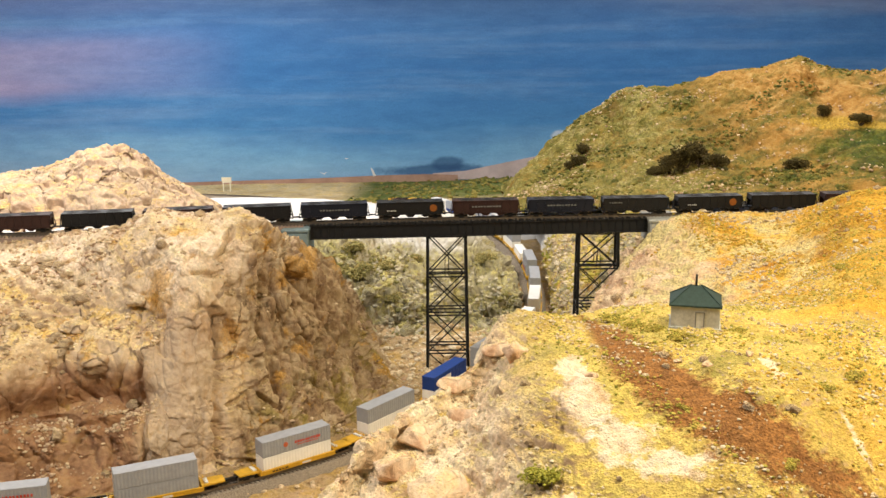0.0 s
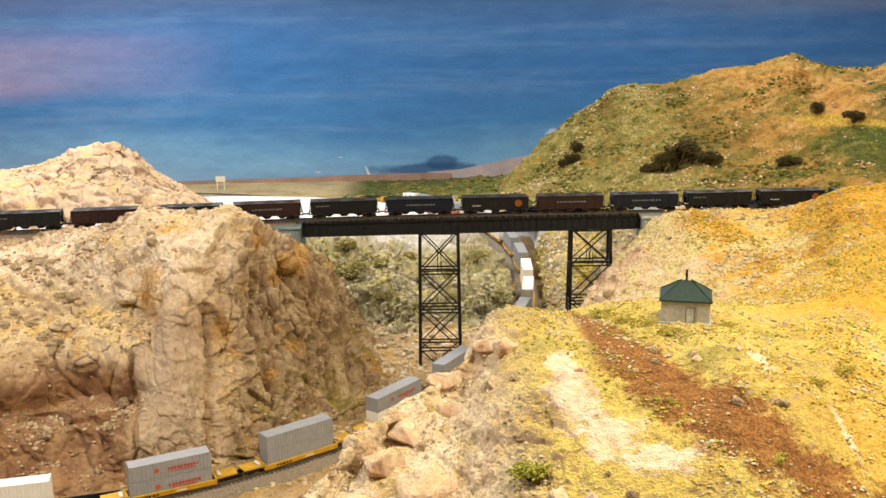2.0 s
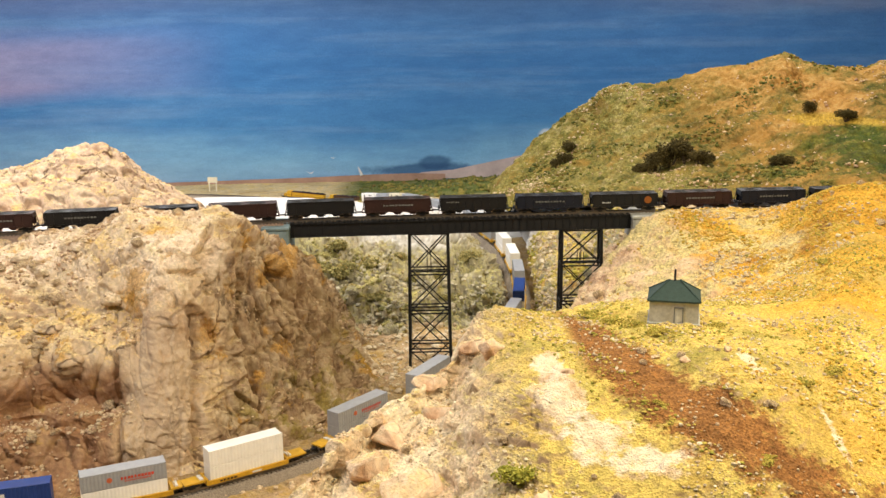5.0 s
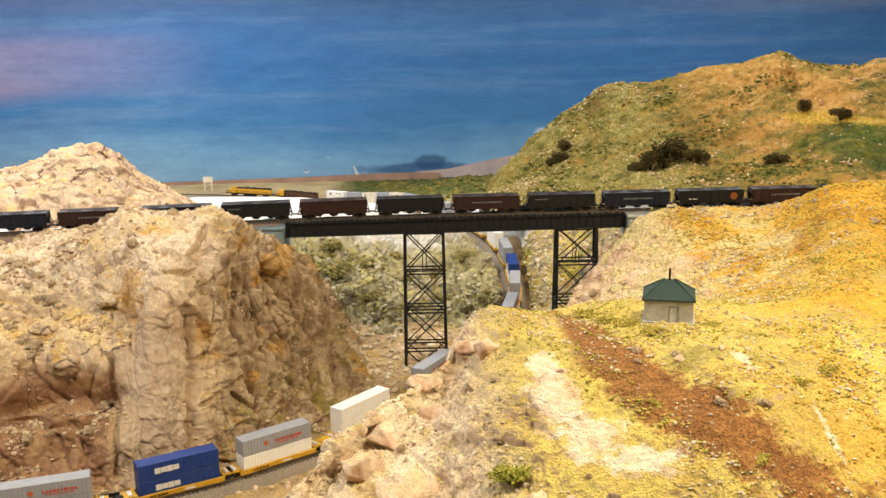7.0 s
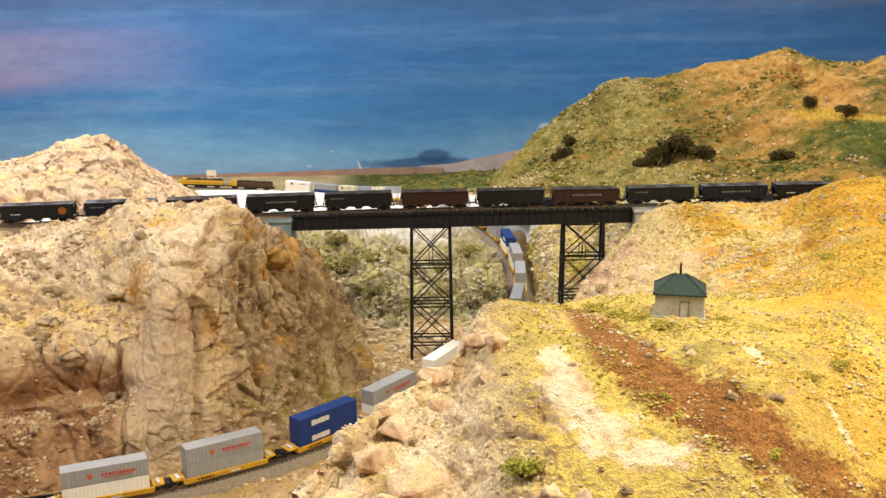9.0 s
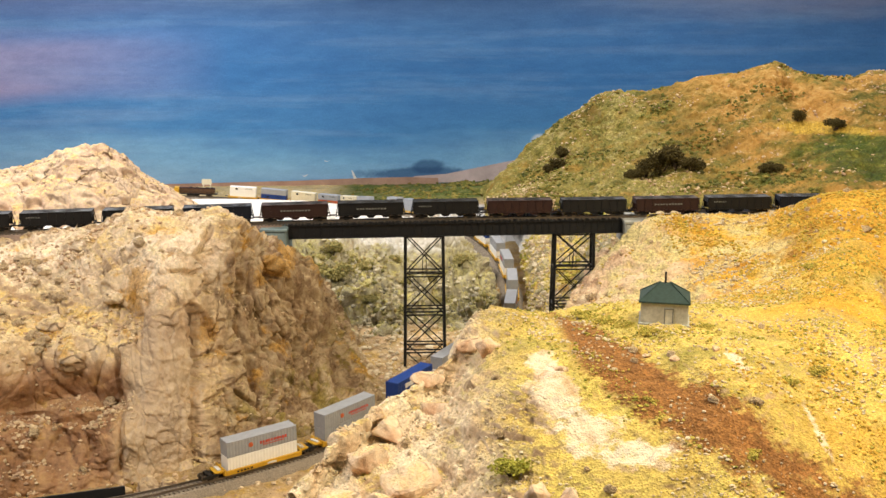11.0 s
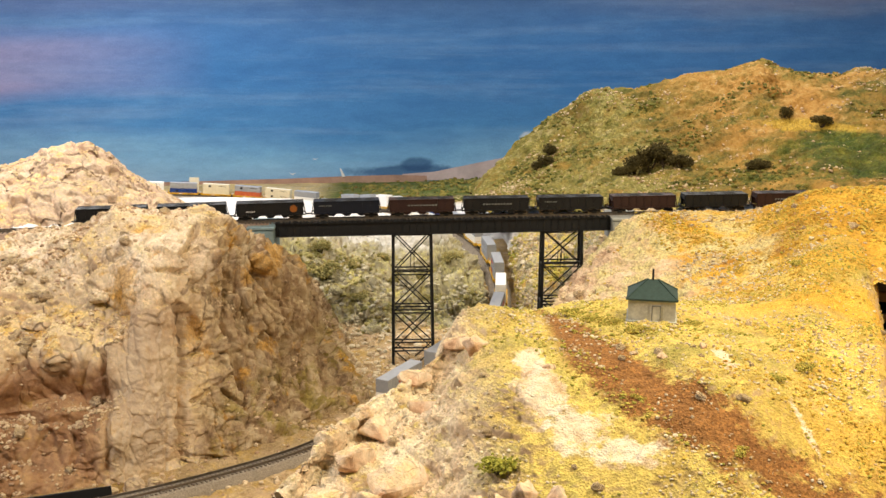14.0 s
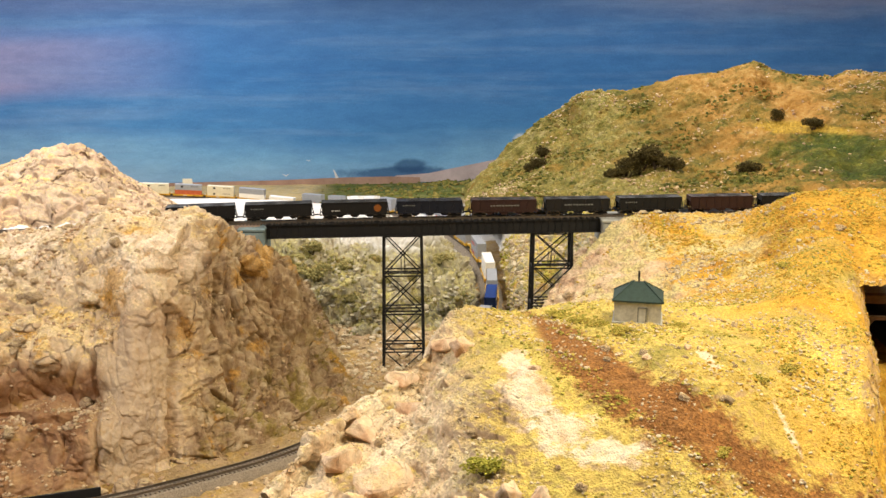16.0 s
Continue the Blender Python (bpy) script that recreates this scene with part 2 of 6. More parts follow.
def mountain_extra(tree, colour, speck):
    green = mix(tree, 0.7, ramp(tree, noise_at(tree, 14, 5, 0.7), [(0.35, (0.018, 0.040, 0.010)), (0.5, (0.055, 0.085, 0.014)), (0.68, (0.17, 0.17, 0.025))]), speck, "MULTIPLY")
    gold = mix(tree, 0.7, (0.50, 0.33, 0.05), speck, "MULTIPLY")
    pos, (px, py, pz) = position(tree)
    colour = mix(tree, maths(tree, "MULTIPLY", spread(tree, px, 0.95, 1.25), spread(tree, noise_at(tree, 5, 5, 0.65), 0.4, 0.58)), colour, ramp(tree, noise_at(tree, 20, 5, 0.7), [(0.3, (0.20, 0.095, 0.02)), (0.5, (0.40, 0.21, 0.05)), (0.64, (0.46, 0.29, 0.09)), (0.75, (0.62, 0.46, 0.25))]))
    for centre, size in (((1.55, 3.15, 1.14), (0.34, 0.9, 0.075)), ((1.16, 3.1, 1.075), (0.08, 0.5, 0.02))):
        colour = mix(tree, maths(tree, "MULTIPLY", patch(tree, centre, size, 0.2, 12), 0.92), colour, green)
    colour = mix(tree, maths(tree, "MULTIPLY", patch(tree, (1.42, 3.42, 1.205), (0.16, 0.6, 0.016), 0.15, 14), 0.9), colour, gold)
    pale = mix(tree, 0.7, ramp(tree, noise_at(tree, 22, 5, 0.7), [(0.35, (0.13, 0.13, 0.025)), (0.52, (0.30, 0.26, 0.075)), (0.7, (0.50, 0.42, 0.20))]), speck, "MULTIPLY")
    west = maths(tree, "MULTIPLY", spread(tree, maths(tree, "ADD", px, maths(tree, "MULTIPLY", noise_at(tree, 6, 4, 0.6), 0.3)), 1.15, 0.95), spread(tree, noise_at(tree, 8, 5, 0.65, shift=(2, 2, 0)), 0.36, 0.55))
    colour = mix(tree, maths(tree, "MULTIPLY", west, 0.8), colour, pale)
    return colour


def flats_extra(tree, colour, speck):
    pos, (px, py, pz) = position(tree)
    plain = ramp(tree, noise_at(tree, 12, 4, 0.6), [(0.3, (0.7, 0.66, 0.6)), (0.7, (0.84, 0.82, 0.78))])
    near = maths(tree, "ADD", py, maths(tree, "MULTIPLY", maths(tree, "SUBTRACT", noise_at(tree, 9, 4, 0.6), 0.5), 0.25))
    colour = mix(tree, spread(tree, near, 4.55, 4.4), colour, plain)
    green = mix(tree, 0.7, ramp(tree, noise_at(tree, 10, 5, 0.7), [(0.3, (0.05, 0.08, 0.015)), (0.5, (0.13, 0.15, 0.03)), (0.7, (0.28, 0.24, 0.10))]), speck, "MULTIPLY")
    return mix(tree, maths(tree, "MULTIPLY", spread(tree, px, -0.62, -0.40), spread(tree, py, 4.5, 4.8)), colour, green)


def slope_extra(tree, colour, speck):
    pos, (px, py, pz) = position(tree)
    nose = mix(tree, 0.3, ramp(tree, noise_at(tree, 20, 6, 0.72), [(0.3, (0.34, 0.19, 0.11)), (0.45, (0.62, 0.43, 0.28)), (0.6, (0.78, 0.62, 0.42)), (0.78, (0.66, 0.46, 0.18))]), speck, "MULTIPLY")
    ragged = maths(tree, "ADD", px, maths(tree, "MULTIPLY", maths(tree, "SUBTRACT", noise_at(tree, 14, 5, 0.7), 0.5), 0.25))
    colour = mix(tree, spread(tree, ragged, 0.54, 0.46), colour, nose)
    pale = mix(tree, 0.7, (0.66, 0.56, 0.27), speck, "MULTIPLY")
    return mix(tree, maths(tree, "MULTIPLY", spread(tree, ragged, 0.80, 0.60), spread(tree, noise_at(tree, 10, 5, 0.65, shift=(3, 1, 0)), 0.42, 0.6)), colour, pale)


def gorge_extra(tree, colour, speck):
    pos, (px, py, pz) = position(tree)
    rim = maths(tree, "ADD", py, maths(tree, "MULTIPLY", maths(tree, "SUBTRACT", noise_at(tree, 16, 4, 0.6), 0.5), 0.25))
    rim = maths(tree, "MULTIPLY", spread(tree, rim, 2.66, 2.74), spread(tree, pz, 0.93, 0.955))
    colour = mix(tree, rim, colour, ramp(tree, noise_at(tree, 20, 4, 0.6), [(0.3, (0.62, 0.6, 0.54)), (0.7, (0.82, 0.8, 0.76))]))
    head = maths(tree, "MULTIPLY", spread(tree, py, 2.93, 2.99), spread(tree, px, 0.10, 0.16))
    return mix(tree, head, colour, (0.80, 0.78, 0.74))


def talus_extra(tree, colour, speck):
    pos, (px, py, pz) = position(tree)
    soil = mix(tree, 0.7, (0.42, 0.24, 0.08), speck, "MULTIPLY")
    colour = mix(tree, maths(tree, "MULTIPLY", spread(tree, noise_at(tree, 9, 5, 0.65), 0.56, 0.66), 0.7), colour, soil)
    return mix(tree, maths(tree, "MULTIPLY", spread(tree, py, 3.05, 3.15), spread(tree, px, 0.50, 0.42)), colour, (0.80, 0.78, 0.74))


TAN = [(0.25, (0.30, 0.19, 0.11)), (0.45, (0.50, 0.35, 0.21)), (0.6, (0.60, 0.45, 0.29)), (0.8, (0.52, 0.36, 0.16))]
PINK = [(0.25, (0.30, 0.175, 0.10)), (0.38, (0.60, 0.43, 0.28)), (0.56, (0.76, 0.61, 0.42)), (0.78, (0.66, 0.47, 0.22))]
YELLOW = [(0.3, (0.44, 0.31, 0.07)), (0.48, (0.66, 0.51, 0.14)), (0.62, (0.44, 0.37, 0.10)), (0.78, (0.26, 0.27, 0.06))]
OCHRE = [(0.3, (0.46, 0.22, 0.03)), (0.5, (0.68, 0.39, 0.05)), (0.65, (0.66, 0.46, 0.08)), (0.8, (0.38, 0.30, 0.06))]
SANDY = [(0.3, (0.46, 0.32, 0.15)), (0.48, (0.70, 0.55, 0.30)), (0.62, (0.66, 0.46, 0.15)), (0.85, (0.5, 0.38, 0.16))]
GREY = [(0.25, (0.13, 0.12, 0.065)), (0.42, (0.35, 0.335, 0.21)), (0.58, (0.60, 0.56, 0.42)), (0.85, (0.34, 0.32, 0.12))]
OLIVE = [(0.32, (0.055, 0.062, 0.012)), (0.45, (0.15, 0.13, 0.026)), (0.58, (0.30, 0.185, 0.04)), (0.8, (0.14, 0.14, 0.025))]
CHALK = [(0.25, (0.38, 0.22, 0.14)), (0.42, (0.62, 0.45, 0.33)), (0.6, (0.72, 0.58, 0.45)), (0.85, (0.55, 0.38, 0.26))]
MUTED = [(0.3, (0.27, 0.25, 0.08)), (0.5, (0.56, 0.50, 0.20)), (0.65, (0.37, 0.345, 0.15)), (0.8, (0.11, 0.13, 0.04))]
M_CLIFF = ground_material("tan_rock", PINK, SANDY, 0.55, 0.2, (0.45, 0.85), 300, 1.0, cliff_extra, cracks=0.5)
M_GORGE = ground_material("grey_rock", GREY, MUTED, 0.35, 0.25, (0.3, 0.8), 260, 2.0, gorge_extra)
M_TALUS = ground_material("talus", GREY, YELLOW, 0.5, 0.2, (0.2, 0.7), 260, 3.0, talus_extra)
M_BED = ground_material("gorge_floor", TAN, [(0.3, (0.26, 0.16, 0.07)), (0.48, (0.46, 0.34, 0.18)), (0.62, (0.44, 0.29, 0.09)), (0.85, (0.34, 0.25, 0.10))], 0.5, 0.2, (0.2, 0.7), 300, 9.0, split_amount=0.0)
M_RIDGE = ground_material("chalky_rock", TAN, YELLOW, 0.75, 0.5, (0.45, 0.85), 420, 4.0, ridge_extra)
M_SLOPE = ground_material("ochre_slope", TAN, OCHRE, 0.85, 0.2, (0.2, 0.65), 300, 5.0, slope_extra)
M_KNOLL = ground_material("pale_rock", CHALK, SANDY, 0.3, 0.4, (0.6, 0.95), 300, 6.0, scale=12, cracks=0.7, split=16.0, split_amount=0.9)
M_MOUNT = ground_material("olive_hill", [(0.3, (0.15, 0.08, 0.02)), (0.5, (0.28, 0.17, 0.04)), (0.8, (0.38, 0.27, 0.10))], OLIVE, 0.95, 0.15, (0.0, 0.6), 170, 7.0, mountain_extra, scale=4, cracks=0.3, split=5.0, split_amount=0.3)
M_FLATS = ground_material("sandy_flats", SANDY, SANDY, 0.4, 0.3, (0.3, 0.8), 300, 8.0, flats_extra)


def paint(name, colour, rough=0.55, metal=0.0, grain=80, wear=0.25, spec=0.3):
    m, tree, b = material(name, rough, metal, spec)
    worn = ramp(tree, noise_at(tree, grain, 5, 0.7), [(0.3, tuple(c * (1 - wear) for c in colour)), (0.7, tuple(min(c * (1 + wear * 0.6), 1) for c in colour))])
    tree.links.new(worn, b.inputs["Base Color"])
    return m


M_BLACK = paint("black_steel", (0.010, 0.010, 0.011), 0.55)
M_GIRDER = paint("girder_black", (0.012, 0.0125, 0.014), 0.65)
M_BROWN = paint("oxide_brown", (0.036, 0.015, 0.012), 0.6)
M_NAVY = paint("dark_blue_black", (0.008, 0.011, 0.022), 0.5)
M_COAL = paint("coal", (0.012, 0.012, 0.012), 0.7, grain=400, wear=0.6)
M_ORANGE = paint("orange_decal", (0.26, 0.085, 0.014), 0.5)
M_LETTER = paint("white_lettering", (0.66, 0.66, 0.64), 0.5, wear=0.1)
M_RED = paint("red_lettering", (0.55, 0.06, 0.03), 0.5)
M_YELLOW = paint("yellow_frame", (0.62, 0.36, 0.03), 0.5)
M_SILVER = paint("silver_container", (0.33, 0.345, 0.375), 0.45, wear=0.12)
M_WHITE = paint("white_container", (0.86, 0.85, 0.82), 0.45, wear=0.06)
M_CREAM = paint("cream_container", (0.70, 0.64, 0.48), 0.5, wear=0.1)
M_BLUE = paint("blue_container", (0.012, 0.045, 0.22), 0.4, wear=0.15)
M_REDBOX = paint("red_container", (0.5, 0.12, 0.05), 0.5)
M_FADED = paint("faded_lettering", (0.20, 0.20, 0.19), 0.6)
M_ROOF = paint("green_roof", (0.032, 0.058, 0.050), 0.75, grain=200)
M_BOARD = paint("weathered_white_boards", (0.58, 0.56, 0.50), 0.8, grain=150, wear=0.3)
M_CONCRETE = paint("grey_concrete", (0.40, 0.41, 0.38), 0.9, grain=50, wear=0.35)
M_TEAL = paint("blue_grey_concrete", (0.22, 0.30, 0.32), 0.9, grain=50, wear=0.3)
M_BALLAST = paint("ballast", (0.29, 0.24, 0.18), 0.95, grain=500, wear=0.6)
M_UPBALLAST = paint("pinkish_ballast", (0.34, 0.24, 0.18), 0.95, grain=500, wear=0.5)
M_TIE = paint("tie_wood", (0.20, 0.165, 0.13), 0.85, grain=300, wear=0.4)
M_RAIL = paint("rail_steel", (0.20, 0.17, 0.14), 0.4, 0.8)
M_PLASTER = paint("white_plaster", (0.80, 0.77, 0.72), 0.9, grain=20, wear=0.1)
M_BOULDER = paint("boulder_rock", (0.50, 0.35, 0.25), 0.95, grain=60, wear=0.4)
M_LEAF = paint("dark_foliage", (0.055, 0.06, 0.022), 0.9, grain=120, wear=0.6)
M_BUSH = paint("yellow_green_foliage", (0.30, 0.29, 0.05), 0.9, grain=150, wear=0.5)
M_TWIG = paint("twig", (0.08, 0.055, 0.035), 0.9)
M_FLOOR = paint("floor_covering", (0.25, 0.23, 0.2), 0.8, grain=12)
M_WALL = paint("wall_paint", (0.6, 0.57, 0.52), 0.85, grain=6, wear=0.06)
M_TIMBER = paint("portal_timber", (0.10, 0.055, 0.03), 0.85, grain=120, wear=0.4)


# ---- building helpers ----
class Shape:
    """Gathers faces of one part."""

    def __init__(self):
        self.v, self.f = [], []

    def add(self, verts, faces):
        n = len(self.v)
        self.v += [tuple(p) for p in verts]
        self.f += [tuple(i + n for i in f) for f in faces]
        return self

    def box(self, x0, x1, y0, y1, z0, z1, m=None):
        v = [Vector(p) for p in ((x0, y0, z0), (x1, y0, z0), (x1, y1, z0), (x0, y1, z0), (x0, y0, z1), (x1, y0, z1), (x1, y1, z1), (x0, y1, z1))]
        if m is not None:
            v = [m @ p for p in v]
        return self.add(v, [(3, 2, 1, 0), (4, 5, 6, 7), (0, 1, 5, 4), (1, 2, 6, 5), (2, 3, 7, 6), (3, 0, 4, 7)])

    def bar(self, a, b, w, d=None):
        """A square bar from a to b."""
        a, b = Vector(a), Vector(b)
        way = b - a
        m = Matrix.Translation(a) @ way.to_track_quat("Z", "Y").to_matrix().to_4x4()
        d = d or w
        return self.box(-w / 2, w / 2, -d / 2, d / 2, 0, way.length, m)

    def tube(self, a, b, r0, r1=None, n=10, caps=True):
        a, b = Vector(a), Vector(b)
        way, r1 = b - a, r0 if r1 is None else r1
        m = Matrix.Translation(a) @ way.to_track_quat("Z", "Y").to_matrix().to_4x4()
        v = [m @ Vector((r * math.cos(6.28318 * i / n), r * math.sin(6.28318 * i / n), z)) for r, z in ((r0, 0), (r1, way.length)) for i in range(n)]
        f = [(i, (i + 1) % n, n + (i + 1) % n, n + i) for i in range(n)]
        if caps:
            f += [tuple(range(n - 1, -1, -1)), tuple(range(n, 2 * n))]
        return self.add(v, f)

    def prism(self, outline, y0, y1):
        """An outline of (x, z) pairs, extruded along y."""
        n = len(outline)
        v = [(x, y0, z) for x, z in outline] + [(x, y1, z) for x, z in outline]
        return self.add(v, [tuple(range(n)), tuple(range(2 * n - 1, n - 1, -1))] + [(i, n + i, n + (i + 1) % n, (i + 1) % n) for i in range(n)])

    def mesh(self, name, mat, smooth=False):
        me = bpy.data.meshes.new(name)
        me.from_pydata(self.v, [], self.f)
        me.materials.append(mat)
        if smooth:
            me.shade_smooth()
        me.validate()
        return me

    def part(self, name, mat, parent=None, label="", smooth=False, bevel=0.0):
        me = self.mesh(name, mat, smooth)
        bm = bmesh.new()
        bm.from_mesh(me)
        bmesh.ops.recalc_face_normals(bm, faces=bm.faces)
        if bevel:
            bmesh.ops.bevel(bm, geom=bm.edges[:], offset=bevel, segments=1, affect="EDGES")
        bm.to_mesh(me)
        bm.free()
        ob = new(name, me)
        ob.parent = parent
        if label:
            ob["label"] = label
        return ob


def thing(name, label, category, group="", kind="", at=None):
    ob = new(name)
    ob.empty_display_size = 0.02
    if at is not None:
        ob.matrix_basis = at
    return tagged(ob, label, category, group, kind)


def spline(points, n):
    """n points on a smooth curve through the given ones."""
    p = np.array(points, float)
    q = np.concatenate([[2 * p[0] - p[1]], p, [2 * p[-1] - p[-2]]])
    u = np.linspace(0, len(p) - 1 - 1e-6, n)
    i = u.astype(int)
    t = (u - i).reshape((-1,) + (1,) * (p.ndim - 1))
    a, b, c, d = q[i], q[i + 1], q[i + 2], q[i + 3]
    return 0.5 * (2 * b + (c - a) * t + (2 * a - 5 * b + 4 * c - d) * t * t + (3 * b - 3 * c + d - a) * t ** 3)


# ---- room ----
def slab(name, label, mat, *b):
    return tagged(Shape().box(*b).part(name, mat), label, "wall" if "wall" in name else name, kind="structure")


slab("floor", "grey-brown floor covering of the layout room", M_FLOOR, -4.2, 4.2, -2.6, 6.6, -0.1, 0)
slab("ceiling", "plain painted ceiling over the layout", M_WALL, -4.2, 4.2, -2.6, 6.6, 2.6, 2.7)
slab("wall_west", "plain painted side wall of the layout room", M_WALL, -4.2, -4.1, -2.6, 6.6, 0, 2.6)
slab("wall_east", "plain painted side wall of the layout room", M_WALL, 4.1, 4.2, -2.6, 6.6, 0, 2.6)
slab("wall_south", "plain painted wall behind the viewing aisle", M_WALL, -4.1, 4.1, -2.6, -2.5, 0, 2.6)
slab("wall_north", "plain wall behind the painted backdrop", M_WALL, -4.1, 4.1, 6.5, 6.6, 0, 2.6)


M_PLY = paint("plywood", (0.30, 0.20, 0.11), 0.7, grain=10, wear=0.3)
bench = thing("benchwork", "plywood benchwork that carries the model landscape", "table")
Shape().box(-3.95, 3.95, 0.70, 6.25, 0.44, 0.47).part("deck", M_PLY, bench)
Shape().box(-3.95, 3.95, 0.68, 0.70, 0.30, 0.86).part("fascia", M_PLY, bench)
for x in (-3.0, -1.0, 1.0, 3.0):
    for y in (0.9, 3.4, 5.9):
        Shape().box(x - 0.04, x + 0.04, y - 0.04, y + 0.04, 0, 0.44).part("leg", M_PLY, bench)
    Shape().box(x - 0.02, x + 0.02, 0.72, 6.2, 0.47, 0.76 if abs(x) > 2 else 0.55).part("riser", M_PLY, bench)


def backdrop_material():
    m, tree, b = material("painted_sky", 0.9, 0, 0.1)
    co = tree.nodes.new("ShaderNodeTexCoord")
    sep = tree.nodes.new("ShaderNodeSeparateXYZ")
    tree.links.new(co.outputs["Object"], sep.inputs[0])
    wobble = maths(tree, "MULTIPLY", maths(tree, "SUBTRACT", noise_at(tree, 1.2, 4, 0.6, (0.35, 1, 2.2)), 0.5), 0.28)
    h = maths(tree, "ADD", maths(tree, "MULTIPLY", maths(tree, "SUBTRACT", sep.outputs[2], 0.5), 0.625), wobble)
    # height 0.5 m is at 0, 2.1 m at 1
    sky = ramp(tree, h, [(0.04, (0.23, 0.42, 0.60)), (0.16, (0.17, 0.37, 0.60)), (0.26, (0.075, 0.235, 0.50)), (0.45, (0.06, 0.20, 0.48)), (0.58, (0.075, 0.215, 0.50)), (0.70, (0.085, 0.19, 0.42)), (0.82, (0.065, 0.13, 0.30)), (1.0, (0.09, 0.15, 0.31))])
    streak = ramp(tree, noise_at(tree, 2.2, 6, 0.62, (0.22, 1, 3.5), (3, 0, 1)), [(0.5, (0, 0, 0)), (0.75, (1, 1, 1))])
    sky = mix(tree, maths(tree, "MULTIPLY", streak, 0.5), sky, (0.24, 0.38, 0.60))
    # rosy cloud bank on the west side
    west = tree.nodes.new("ShaderNodeMapRange")
    west.inputs[1].default_value, west.inputs[2].default_value = -1.2, -3.0
    tree.links.new(sep.outputs[0], west.inputs[0])
    band = ramp(tree, h, [(0.0, (0.45, 0.45, 0.45)), (0.12, (0.1, 0.1, 0.1)), (0.36, (0, 0, 0)), (0.46, (1, 1, 1)), (0.52, (0.9, 0.9, 0.9)), (0.64, (0, 0, 0)), (0.74, (0.25, 0.25, 0.25)), (0.8, (0, 0, 0))])
    rosy = maths(tree, "MULTIPLY", maths(tree, "MULTIPLY", west.outputs[0], band), maths(tree, "ADD", 0.30, noise_at(tree, 2.0, 4, 0.6, (0.3, 1, 3), (7, 0, 2))))
    sky = mix(tree, rosy, sky, (0.46, 0.37, 0.54))
    east = spread(tree, sep.outputs[0], 0.6, 2.6)
    dusk = maths(tree, "MULTIPLY", east, spread(tree, h, 0.62, 0.80))
    sky = mix(tree, maths(tree, "MULTIPLY", dusk, 0.9), sky, (0.32, 0.33, 0.47))
    for centre, size, tone, amount in (((-0.04, 6.3, 0.615), (0.42, 9, 0.045), (0.03, 0.085, 0.20), 0.75), ((0.03, 6.3, 0.66), (0.10, 9, 0.05), (0.03, 0.08, 0.19), 0.75), ((0.74, 6.3, 0.82), (0.06, 9, 0.05), (0.66, 0.70, 0.76), 0.7)):
        sky = mix(tree, maths(tree, "MULTIPLY", patch(tree, centre, size, 0.3, 2.5), amount), sky, tone)
    brush = noise_at(tree, 9, 5, 0.7, (0.5, 1, 1.6), (4, 0, 3))
    sky = mix(tree, 0.7, sky, ramp(tree, brush, [(0.3, (0.78, 0.80, 0.86)), (0.7, (1.2, 1.18, 1.12))]), "MULTIPLY")
    weave = noise_at(tree, 160, 3, 0.7)
    sky = mix(tree, 0.5, sky, ramp(tree, weave, [(0.3, (0.8, 0.8, 0.8)), (0.7, (1.2, 1.2, 1.2))]), "MULTIPLY")
    tree.links.new(sky, b.inputs["Base Color"])
    bump(tree, b, weave, 0.15, 0.003)
    return m


M_SKY = backdrop_material()
backdrop = Shape()
arc = spline([(-4.05, 3.2), (-3.9, 5.2), (-3.2, 6.1), (-1.5, 6.3), (0, 6.3), (2.0, 6.3), (3.3, 6.0), (3.9, 5.2), (4.05, 3.2)], 60)
backdrop.add([(x, y, z) for z in (0.2, 2.58) for x, y in arc], [(i, i + 1, 61 + i, 60 + i) for i in range(59)])
backdrop = tagged(backdrop.part("backdrop", M_SKY, smooth=True), "hand-painted blue evening sky with rosy clouds", "backdrop", kind="structure")


# ---- landforms ----
def facets(q, size, squash):
    """Tilted planes of broken rock, with a crack between one and the next."""
    s = Vector((q.x / size, q.y / size, q.z / size * squash))
    s += 0.16 * noise.noise_vector(s * 1.5)
    dist, place = noise.voronoi(s)
    c = place[0]
    tilt = noise.noise_vector(c * 3.7)
    return (s - c).dot(tilt) * 1.5 + 0.6 * noise.noise(c * 5.1) - 0.36 * max(0, 1 - (dist[1] - dist[0]) / 0.08)


def rugged(p, coarse, fine, pits, seed):
    """Displacement of rock along its normal: bulges, facets at two sizes and grain."""
    q = Vector((p[0] + seed, p[1], p[2]))
    d = coarse * 0.55 * noise.fractal(Vector((q.x * 8, q.y * 8, q.z * 4)), 0.9, 2.0, 4)
    if pits:
        d += pits * (0.8 * facets(q, 0.085, 0.6) + 0.55 * facets(q + Vector((3, 1, 2)), 0.036, 0.6) + 0.24 * facets(q + Vector((7, 2, 5)), 0.015, 0.8))
    return d + fine * noise.fractal(q * 60, 0.7, 2.1, 4)


